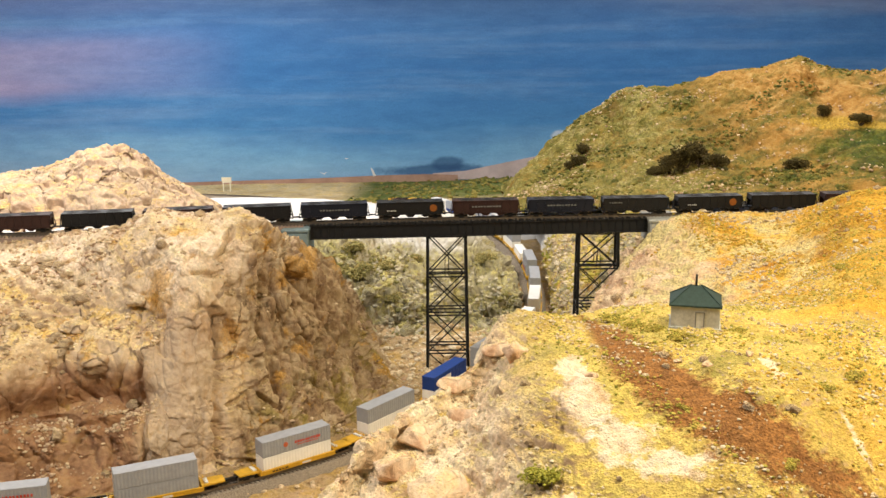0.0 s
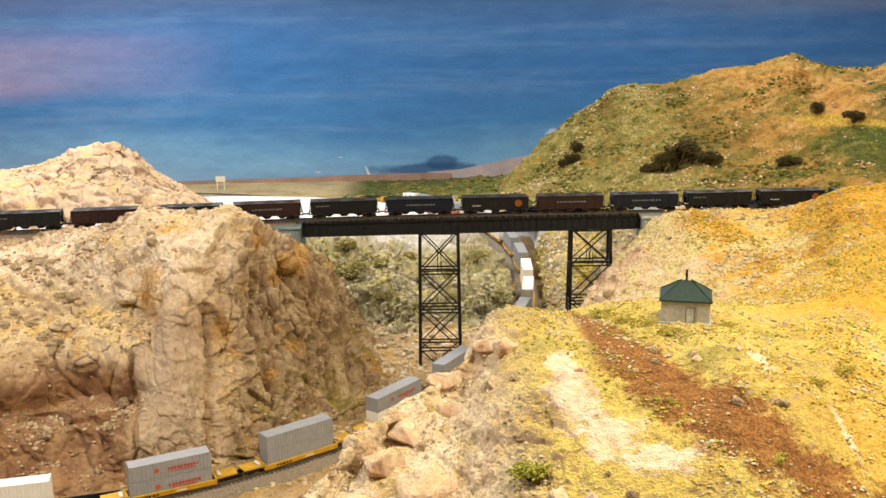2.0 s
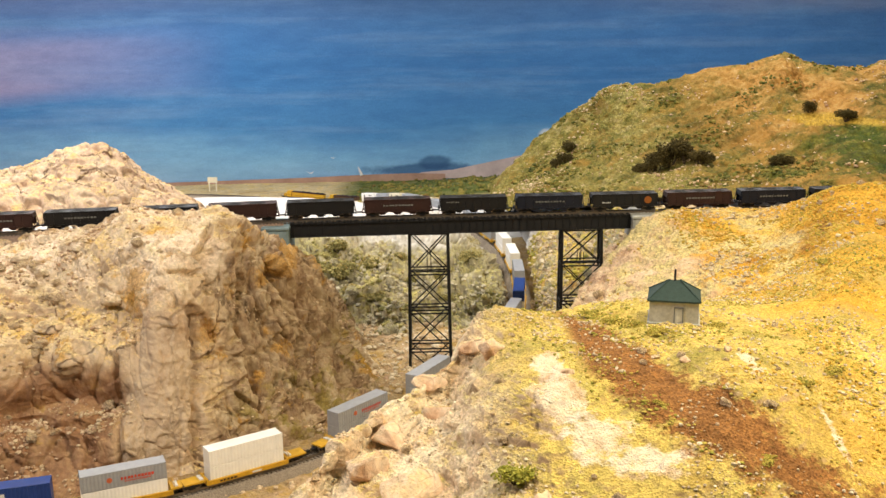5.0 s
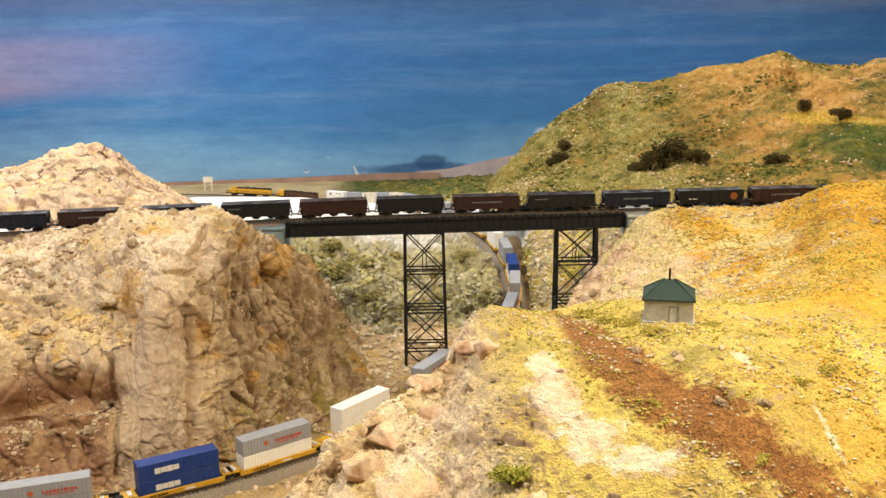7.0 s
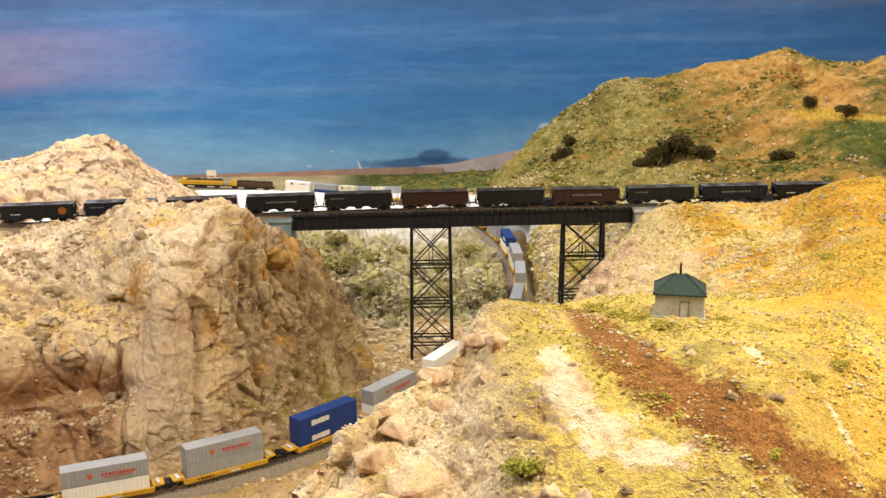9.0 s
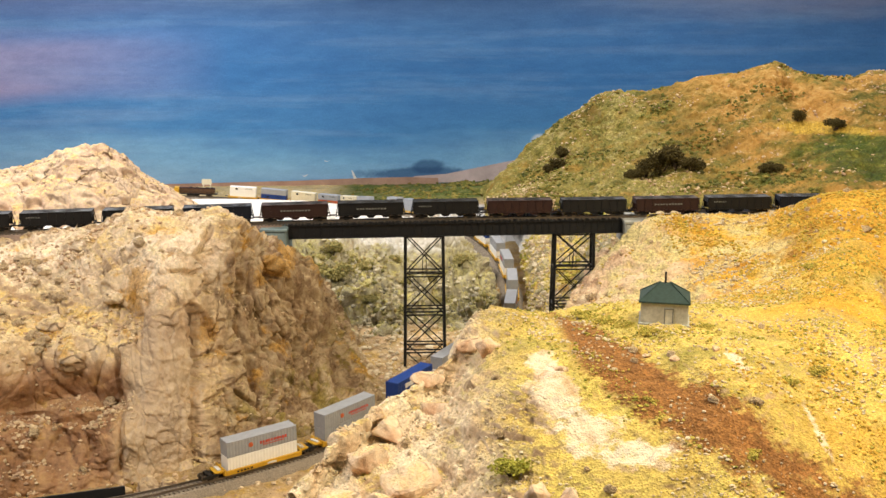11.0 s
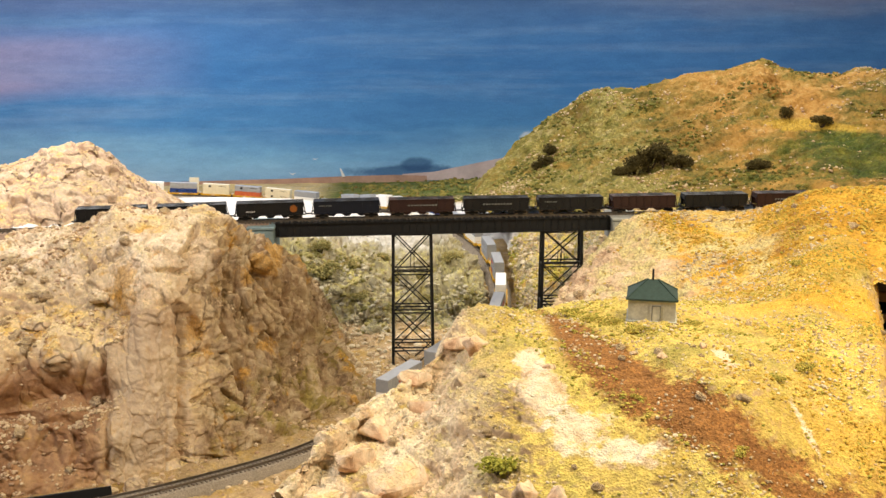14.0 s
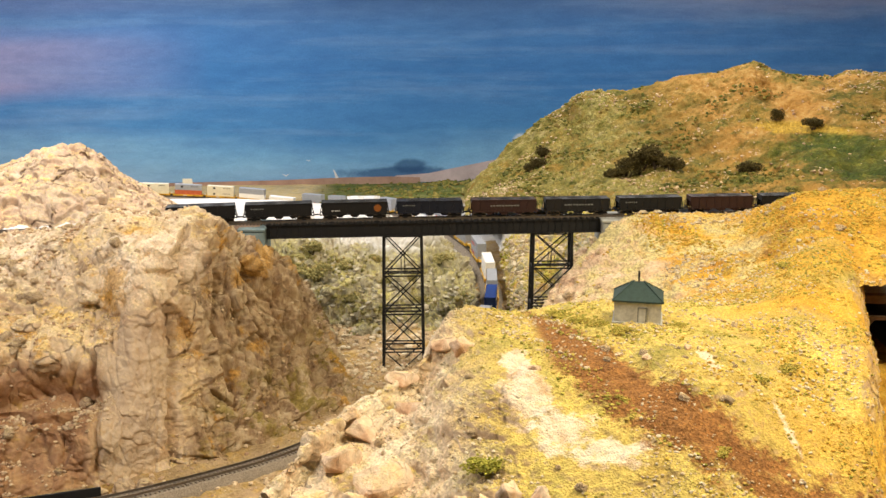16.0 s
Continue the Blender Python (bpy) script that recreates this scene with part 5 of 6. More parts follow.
SPACING = [0, 0.186, 0.382, 0.551, 0.746, 0.987, 1.210, 1.446, 1.658, 1.851]
SPACING += [1.851 + 0.1985 * k for k in range(1, 6)] + [3.035 + 0.158 * k for k in range(len(STACKS) - 15)]
low_train = []
made = {}
for k, (a, b) in enumerate(STACKS):
    reach = 0.107 if 4 <= k <= 8 else 0.087 if k < 15 else 0.078
    key = (reach, a and (a[0].name, a[1]), b and (b[0].name, b[1]))
    if key in made:
        car = copy_thing(made[key], Matrix.Identity(4))
    else:
        wa, wb = a and WORDS[id(a[0])], b and WORDS[id(b[0])]
        label = "yellow well wagon, empty" if not a else f"yellow well wagon with a {wb + ' container on a ' if b else ''}{wa} container"
        car = made[key] = well_car(a, b, label, k * 7 + 1, reach)
    low_train.append((SPACING[k], 0.17, car))
head = SPACING[-1] + 0.21
low_train += [(head + 0.035, 0.156, locomotive(False)), (head + 0.035 + 0.243, 0.156, locomotive(True))]

DARK, OXIDE, BLUISH = (M_BLACK, "black open coal hopper with a heaped load"), (M_BROWN, "brown oxide coal hopper with a heaped load"), (M_NAVY, "blue-black coal hopper with a heaped load")
kinds = {}


def hopper_kind(paintwork, decal, seed):
    key = (paintwork[1], decal)
    if key not in kinds:
        kinds[key] = hopper(*paintwork, decal, seed)
        return kinds[key]
    return copy_thing(kinds[key], Matrix.Identity(4))


COAL = [(DARK, ""), (DARK, "short"), (DARK, "disc"), (BLUISH, "short"), (OXIDE, "words"), (DARK, "words"), (DARK, "short"), (OXIDE, ""), (DARK, ""), (OXIDE, "words"), (DARK, "short"), (BLUISH, "words"),
        (DARK, "disc"), (OXIDE, "words"), (BLUISH, "words"), (DARK, "short"), (DARK, "disc"), (DARK, ""), (OXIDE, ""), (DARK, "words"), (BLUISH, ""), (DARK, "short"), (OXIDE, "words"), (DARK, "")]
coal_train = [(k * HOP, hopper_kind(p, d, k)) for k, (p, d) in enumerate(COAL)]


# ---- loose stones, turf and plants ----
def scatter_material(name, colours, rough=0.95):
    m, tree, b = material(name, rough, 0, 0.15)
    g = tree.nodes.new("ShaderNodeNewGeometry")
    shade = ramp(tree, g.outputs["Random Per Island"], colours)
    grain = ramp(tree, noise_at(tree, 220, 4, 0.7), [(0.3, (0.7, 0.7, 0.7)), (0.7, (1.15, 1.15, 1.15))])
    tree.links.new(mix(tree, 0.8, shade, grain, "MULTIPLY"), b.inputs["Base Color"])
    bump(tree, b, noise_at(tree, 300, 4, 0.7), 0.4, 0.002)
    return m


M_PALESTONE = scatter_material("pale_stones", [(0.0, (0.40, 0.30, 0.19)), (0.35, (0.60, 0.49, 0.32)), (0.7, (0.72, 0.63, 0.46)), (1.0, (0.50, 0.36, 0.20))])
M_PINKSTONE = scatter_material("tan_stones", [(0.0, (0.38, 0.24, 0.15)), (0.4, (0.62, 0.46, 0.30)), (0.8, (0.72, 0.58, 0.38)), (1.0, (0.52, 0.34, 0.17))])
M_GREYSTONE = scatter_material("grey_stones", [(0.0, (0.24, 0.22, 0.16)), (0.4, (0.46, 0.42, 0.31)), (0.75, (0.64, 0.58, 0.42)), (1.0, (0.44, 0.36, 0.2))])
M_TURF = scatter_material("turf_clumps", [(0.0, (0.22, 0.22, 0.04)), (0.35, (0.42, 0.37, 0.07)), (0.7, (0.56, 0.45, 0.10)), (1.0, (0.33, 0.22, 0.05))])
M_GOLDTURF = scatter_material("golden_turf", [(0.0, (0.45, 0.25, 0.04)), (0.4, (0.60, 0.39, 0.06)), (0.8, (0.58, 0.44, 0.09)), (1.0, (0.33, 0.30, 0.06))])
M_OLIVETURF = scatter_material("olive_turf", [(0.0, (0.07, 0.08, 0.02)), (0.4, (0.16, 0.16, 0.035)), (0.8, (0.30, 0.24, 0.06)), (1.0, (0.2, 0.13, 0.04))])
M_DRYTURF = scatter_material("dry_turf", [(0.0, (0.16, 0.15, 0.05)), (0.4, (0.32, 0.29, 0.11)), (0.8, (0.5, 0.43, 0.18)), (1.0, (0.36, 0.27, 0.1))])
M_FOLIAGE = scatter_material("dark_leaves", [(0.0, (0.035, 0.028, 0.010)), (0.5, (0.075, 0.058, 0.018)), (1.0, (0.13, 0.10, 0.032))])
M_BUSHLEAF = scatter_material("bush_leaves", [(0.0, (0.20, 0.21, 0.03)), (0.5, (0.34, 0.33, 0.05)), (1.0, (0.46, 0.42, 0.08))])

M_LOOSE = ground_material("loose_rock", PINK, SANDY, 0.3, 0.6, (0.5, 0.9), 400, 12.0, scale=25, cracks=0.4)
M_CRAG = ground_material("split_rock", [(0.28, (0.42, 0.21, 0.11)), (0.42, (0.70, 0.47, 0.31)), (0.56, (0.84, 0.68, 0.51)), (0.78, (0.80, 0.58, 0.30))], SANDY, 0.25, 0.5, (0.7, 0.98), 400, 14.0, scale=22, cracks=0.6, split=30.0, split_amount=0.5)
M_GREYROCK = ground_material("loose_grey_rock", GREY, MUTED, 0.25, 0.5, (0.5, 0.9), 300, 13.0, scale=20, cracks=0.4)
G = (1 + 5 ** 0.5) / 2
ICO_V = np.array([(a, b * G, 0) for a in (-1, 1) for b in (-1, 1)] + [(0, a, b * G) for a in (-1, 1) for b in (-1, 1)] + [(b * G, 0, a) for a in (-1, 1) for b in (-1, 1)]) / (1 + G * G) ** 0.5
ICO_F = []
for i in range(12):
    for j in range(12):
        for k in range(12):
            p, q, r = ICO_V[i], ICO_V[j], ICO_V[k]
            if i < j and i < k and j != k and max(np.linalg.norm(p - q), np.linalg.norm(q - r), np.linalg.norm(p - r)) < 1.1 and np.dot(np.cross(q - p, r - p), p) > 0:
                ICO_F.append((i, j, k))
ICO_F = np.array(ICO_F)


def lumps(places, sizes, squash, rng, jitter=0.25):
    """Many small uneven lumps as one mesh."""
    n = len(places)
    v = ICO_V[None] * (1 + rng.uniform(-jitter, jitter, (n, 12, 1))) * rng.uniform(0.65, 1.25, (n, 1, 3))
    a = rng.uniform(0, 6.28, n)
    ca, sa = np.cos(a)[:, None], np.sin(a)[:, None]
    x, y = v[..., 0] * ca - v[..., 1] * sa, v[..., 0] * sa + v[..., 1] * ca
    v = np.stack([x, y, v[..., 2] * squash], -1) * sizes[:, None, None] + places[:, None, :]
    f = (ICO_F[None] + 12 * np.arange(n)[:, None, None]).reshape(-1, 3)
    return v.reshape(-1, 3), f


def mesh_of(name, v, f, mat, smooth=False):
    me = bpy.data.meshes.new(name)
    me.from_pydata(v.tolist(), [], f.tolist())
    me.materials.append(mat)
    if smooth:
        me.shade_smooth()
    return me


def scatter(name, label, land, count, small, large, mat, keep, seed, squash=0.7, sink=0.15):
    rng = np.random.default_rng(seed)
    g = land.grid[::2, ::2]
    e1, e2 = g[1:, :-1] - g[:-1, :-1], g[:-1, 1:] - g[:-1, :-1]
    n = np.cross(e1, e2)
    area = np.linalg.norm(n, axis=2)
    n = n / (area[..., None] + 1e-12)
    n *= np.where(n[..., 2:] < 0, -1, 1)
    weight = np.array([keep(p, m) for p, m in zip(g[:-1, :-1].reshape(-1, 3), n.reshape(-1, 3))]) * area.reshape(-1)
    pick = rng.choice(len(weight), count, p=weight / weight.sum())
    j, i = np.unravel_index(pick, area.shape)
    u, w = rng.random((count, 1)), rng.random((count, 1))
    place = g[:-1, :-1][j, i] + e1[j, i] * u + e2[j, i] * w
    size = small + (large - small) * rng.random(count) ** 3
    place = place + n[j, i] * (size * (1 - sink) * 0.4)[:, None]
    v, f = lumps(place, size, squash, rng)
    return tagged(new(name, mesh_of(name, v, f, mat)), label, "ground cover", kind="stuff")


def smooth01(v, a, b):
    t = min(max((v - a) / (b - a), 0), 1)
    return t * t * (3 - 2 * t)


def mottle(p, scale, low, high, seed=0.0):
    return smooth01(noise.fractal(Vector((p[0] * scale + seed, p[1] * scale, p[2] * scale)), 0.8, 2, 3), low, high)


def off_track(p):
    """0 on the red dirt track of the ridge, 1 away from it."""
    y = float(np.interp(p[0], (0.15, 0.19, 0.2225, 0.2525, 0.2925, 0.36, 0.40), (1.20, 1.10, 1.02, 0.94, 0.88, 0.82, 0.80)))
    return smooth01(abs(p[1] - y), 0.03, 0.06) if p[0] > 0.165 else 1.0


def off_chalk(p):
    return min(smooth01(math.hypot((p[0] - x) / a, (p[1] - y) / b), 0.6, 1.2) for x, y, a, b in ((0.135, 0.97, 0.045, 0.09), (0.17, 0.90, 0.05, 0.05), (0.215, 0.85, 0.045, 0.035)))


scatter("ridge_gravel", "pale gravel scattered over the ridge", ridge, 11000, 0.0005, 0.0026, M_PALESTONE, lambda p, n: smooth01(n[2], 0.4, 0.8) * (0.05 + mottle(p, 9, 0.0, 0.4)) * (0.25 + 0.75 * off_track(p)) * (0.15 + 0.85 * off_chalk(p)), 11)
scatter("ridge_turf", "yellow-green turf clumps on the ridge", ridge, 9000, 0.0006, 0.0026, M_TURF, lambda p, n: smooth01(n[2], 0.5, 0.9) * mottle(p, 11, 0.0, 0.3, 4) * smooth01(p[0], 0.05, 0.2) * off_track(p) * off_chalk(p), 12, 0.6)
scatter("ridge_gold_turf", "golden turf clumps on the ridge", ridge, 9000, 0.0006, 0.0026, M_GOLDTURF, lambda p, n: mottle(p, 9, -0.1, 0.3, 9) * smooth01(p[0], 0.25, 0.45) * off_track(p), 13, 0.6)
scatter("cliff_gravel", "tan gravel on the cliff ledges", cliff, 9000, 0.0010, 0.0048, M_PINKSTONE, lambda p, n: smooth01(n[2], 0.6, 0.9) * (0.08 + mottle(p, 10, 0.0, 0.4)) * (0.15 + 2 * smooth01(-p[0], 0.45, 0.56)), 14)
scatter("gorge_rubble", "grey rubble on the gorge side", gorge, 3800, 0.0015, 0.0085, M_GREYSTONE, lambda p, n: smooth01(2.72 - p[1], 0.0, 0.1) * (0.12 + mottle(p, 7, 0.0, 0.4)), 16)
scatter("gorge_turf", "olive turf on the gorge side", gorge, 4500, 0.002, 0.009, M_DRYTURF, lambda p, n: smooth01(2.70 - p[1], 0.0, 0.1) * mottle(p, 6, 0.1, 0.4, 5), 17)
scatter("talus_rubble", "pale rubble under the bridge", talus, 4500, 0.002, 0.009, M_PALESTONE, lambda p, n: smooth01(3.15 - p[1], 0.0, 0.1) * (0.2 + mottle(p, 8, 0.0, 0.4)), 18)
scatter("talus_turf", "yellow-green turf under the bridge", talus, 2500, 0.002, 0.008, M_TURF, lambda p, n: smooth01(3.15 - p[1], 0.0, 0.1) * mottle(p, 7, 0.0, 0.3, 3), 19)
scatter("slope_rubble", "pale rubble on the ochre hillside", slope, 2600, 0.0008, 0.0042, M_PALESTONE, lambda p, n: (0.03 + mottle(p, 6, 0.05, 0.4)) * (0.2 + smooth01(0.85 - p[0], 0, 0.25)) * (0.1 + 0.9 * smooth01(p[0], 0.44, 0.54)), 20)
scatter("slope_turf", "golden turf on the ochre hillside", slope, 8000, 0.0010, 0.0040, M_GOLDTURF, lambda p, n: mottle(p, 7, -0.2, 0.3, 6) * (0.05 + 0.95 * smooth01(p[0], 0.46, 0.56)), 21, 0.6)
scatter("mountain_stones", "pale stones on the mountain", mountain, 5200, 0.0015, 0.007, M_PINKSTONE, lambda p, n: 0.05 + mottle(p, 4, 0.05, 0.45), 22)
scatter("mountain_scrub", "olive scrub on the mountain", mountain, 7000, 0.002, 0.010, M_OLIVETURF, lambda p, n: mottle(p, 3, 0.0, 0.4, 8), 23)
scatter("flats_scrub", "green scrub on the far flats", flats, 2200, 0.004, 0.016, M_OLIVETURF, lambda p, n: smooth01(p[0], -0.62, -0.45) * (p[0] < 0.8) * smooth01(p[1], 4.3, 4.7) * (0.1 + mottle(p, 4, 0, 0.4)) * (np.min(np.hypot(lower.p[::8, 0] - p[0], lower.p[::8, 1] - p[1])) > 0.04), 27)
scatter("gorge_floor_rubble", "cream rubble on the gorge floor", bed, 3500, 0.002, 0.009, M_PALESTONE, lambda p, n: smooth01(p[1], 1.85, 2.0) * (p[1] < 2.5) * (-0.35 < p[0] < 0.5) * (np.min(np.hypot(lower.p[::8, 0] - p[0], lower.p[::8, 1] - p[1])) > 0.034), 26)
scatter("gorge_floor_gravel", "tan gravel beside the lower track", bed, 12000, 0.0012, 0.0060, M_PINKSTONE,
        lambda p, n: smooth01(2.4 - p[1], 0, 0.3) * (abs(p[0]) < 0.9) * (np.min(np.hypot(lower.p[::8, 0] - p[0], lower.p[::8, 1] - p[1])) > 0.030), 24)


def boulder(x, y, z, r, squash=0.8, seed=0, mat=None, label="rounded tan boulder on the rock ledge", rz=0.0):
    n = 22
    s = Shape()
    for i in range(n + 1):
        for j in range(n):
            a, b = math.pi * i / n, 2 * math.pi * j / n
            q = Vector((math.sin(a) * math.cos(b), math.sin(a) * math.sin(b), math.cos(a)))
            k = 1 + 0.2 * noise.fractal(q * 1.3 + Vector((seed, 0, 0)), 0.9, 2, 4) + 0.32 * facets(q * 0.1 + Vector((seed, 2, 0)), 0.085, 1) + 0.08 * facets(q * 0.1 + Vector((seed, 5, 0)), 0.03, 1)
            s.v.append((q.x * r * k, q.y * r * k * 0.9, q.z * r * k * squash))
    s.f = [(i * n + j, (i + 1) * n + j, (i + 1) * n + (j + 1) % n, i * n + (j + 1) % n) for i in range(n) for j in range(n)]
    ob = s.part("boulder", mat or M_CLIFF, None, smooth=True)
    ob.matrix_basis = pose(x, y, EYE + z, 0, 0, rz)
    return tagged(ob, label, "boulder", "boulders")


def crag(land, x, y, w, d, h, seed, lean=0.0, rz=0.0, label="pinkish broken rock on the chalky ridge"):
    """An angular block of split rock: flat broken faces with sharp arrises and a little grain."""
    rng = np.random.default_rng(900 + seed)
    bm = bmesh.new()
    for q in rng.normal(0, 1, (15, 3)):
        q = q / np.linalg.norm(q) * rng.uniform(0.85, 1.1)
        bm.verts.new((q[0] * w, q[1] * d, q[2] * h))
    hull = bmesh.ops.convex_hull(bm, input=bm.verts[:])
    bmesh.ops.delete(bm, geom=[g for g in hull["geom_interior"] if isinstance(g, bmesh.types.BMVert)], context="VERTS")
    bmesh.ops.bevel(bm, geom=bm.edges[:], offset=w * 0.05, segments=1, affect="EDGES")
    bmesh.ops.triangulate(bm, faces=bm.faces[:])
    bmesh.ops.subdivide_edges(bm, edges=bm.edges[:], cuts=3, use_grid_fill=True)
    for v in bm.verts:
        q = v.co / w + Vector((seed * 3.1, 0, 0))
        v.co *= 1 + 0.10 * noise.fractal(q * 1.6, 0.8, 2, 5) + 0.05 * facets(q * 0.1, 0.05, 1)
    bmesh.ops.recalc_face_normals(bm, faces=bm.faces)
    me = bpy.data.meshes.new("boulder")
    bm.to_mesh(me)
    bm.free()
    me.materials.append(M_CRAG)
    ob = new("boulder", me)
    ob.matrix_basis = pose(x, y, EYE + rest(land, x, y) + h * 0.30, lean, 0, rz)
    return tagged(ob, label, "boulder", "boulders")


ROCK_MESHES = {}


def rocks(land, count, small, large, mat, label, keep, seed):
    """Single rocks that lie on a landform, each a thing of its own on one of a few shared meshes."""
    rng = np.random.default_rng(seed)
    g = land.grid[::3, ::3]
    flat = g.reshape(-1, 3)
    e = np.cross(np.gradient(g, axis=0), np.gradient(g, axis=1))
    e = np.abs(e[..., 2]) / (np.linalg.norm(e, axis=2) + 1e-12)
    weight = np.array([keep(p, (0, 0, n)) for p, n in zip(flat, e.reshape(-1))])
    for q in rng.choice(len(flat), count, replace=False, p=weight / weight.sum()):
        k = int(rng.integers(0, 6))
        if (k, mat.name) not in ROCK_MESHES:
            n, s = 10, Shape()
            for i in range(n + 1):
                for j in range(n):
                    a, b = math.pi * i / n, 2 * math.pi * j / n
                    w = Vector((math.sin(a) * math.cos(b), math.sin(a) * math.sin(b), math.cos(a)))
                    r = 1 + 0.3 * noise.fractal(w * 1.2 + Vector((k * 3, 0, 0)), 0.9, 2, 3) + 0.35 * facets(w * 0.1 + Vector((k, 2, 0)), 0.09, 1)
                    s.v.append((w.x * r, w.y * r * 0.8, w.z * r * 0.7))
            s.f = [(i * n + j, (i + 1) * n + j, (i + 1) * n + (j + 1) % n, i * n + (j + 1) % n) for i in range(n) for j in range(n)]
            ROCK_MESHES[k, mat.name] = s.mesh("rock", mat)
        r = small + (large - small) * rng.random() ** 2
        ob = new("rock", ROCK_MESHES[k, mat.name])
        x, y, z = flat[q]
        ob.matrix_basis = pose(x, y, z + r * 0.15, rng.uniform(-20, 20), rng.uniform(-20, 20), rng.uniform(0, 360)) @ Matrix.Diagonal((r, r, r, 1))
        tagged(ob, label, "rock", "loose rocks")


def plant(name, label, x, y, z, w, h, mat, seed, leaves=500, leaf=0.09):
    """A bush or small tree: stems and a crown of many leaf clumps with gaps."""
    top = thing(name, label, "bush" if "bush" in name else "tree", "shrubs of the hills", at=pose(x, y, EYE + z))
    rng = np.random.default_rng(seed)
    stem = Shape()
    tips = []
    for k in range(6):
        a, out = rng.uniform(0, 6.28), rng.uniform(0.2, 0.75)
        tip = Vector((math.cos(a) * out * w / 2, math.sin(a) * out * w / 2, h * rng.uniform(0.45, 0.78)))
        stem.tube((0, 0, -0.12 * h), tip * 0.5 + Vector((0, 0, 0.03 * h)), w * 0.035, w * 0.022, 6).tube(tip * 0.5 + Vector((0, 0, 0.03 * h)), tip, w * 0.022, w * 0.008, 6)
        tips.append(np.array(tip))
    stem.part("trunk", M_TWIG, top)
    centre = np.array(tips)[rng.integers(0, 6, leaves)]
    q = rng.normal(0, 1, (leaves, 3))
    q /= np.linalg.norm(q, axis=1, keepdims=True)
    q *= (rng.random((leaves, 1)) ** 0.4) * np.array([w * 0.30, w * 0.30, h * 0.30])
    place = centre + q
    place[:, 2] = np.abs(place[:, 2])
    v, f = lumps(place, w * leaf * rng.uniform(0.4, 1.0, leaves), 0.8, rng, 0.45)
    crown = new("crown", mesh_of("crown", v, f, mat))
    crown.parent = top
    return top


def rest(land, x, y):
    """The height of a landform at a place, from the eye's level."""
    g = land.grid.reshape(-1, 3)
    near = np.argsort((g[:, 0] - x) ** 2 + (g[:, 1] - y) ** 2)[:6]
    return float(np.mean(g[near, 2])) - EYE


def on(land, x, y, r, **kw):
    return boulder(x, y, rest(land, x, y) + r * 0.1, r, **kw)


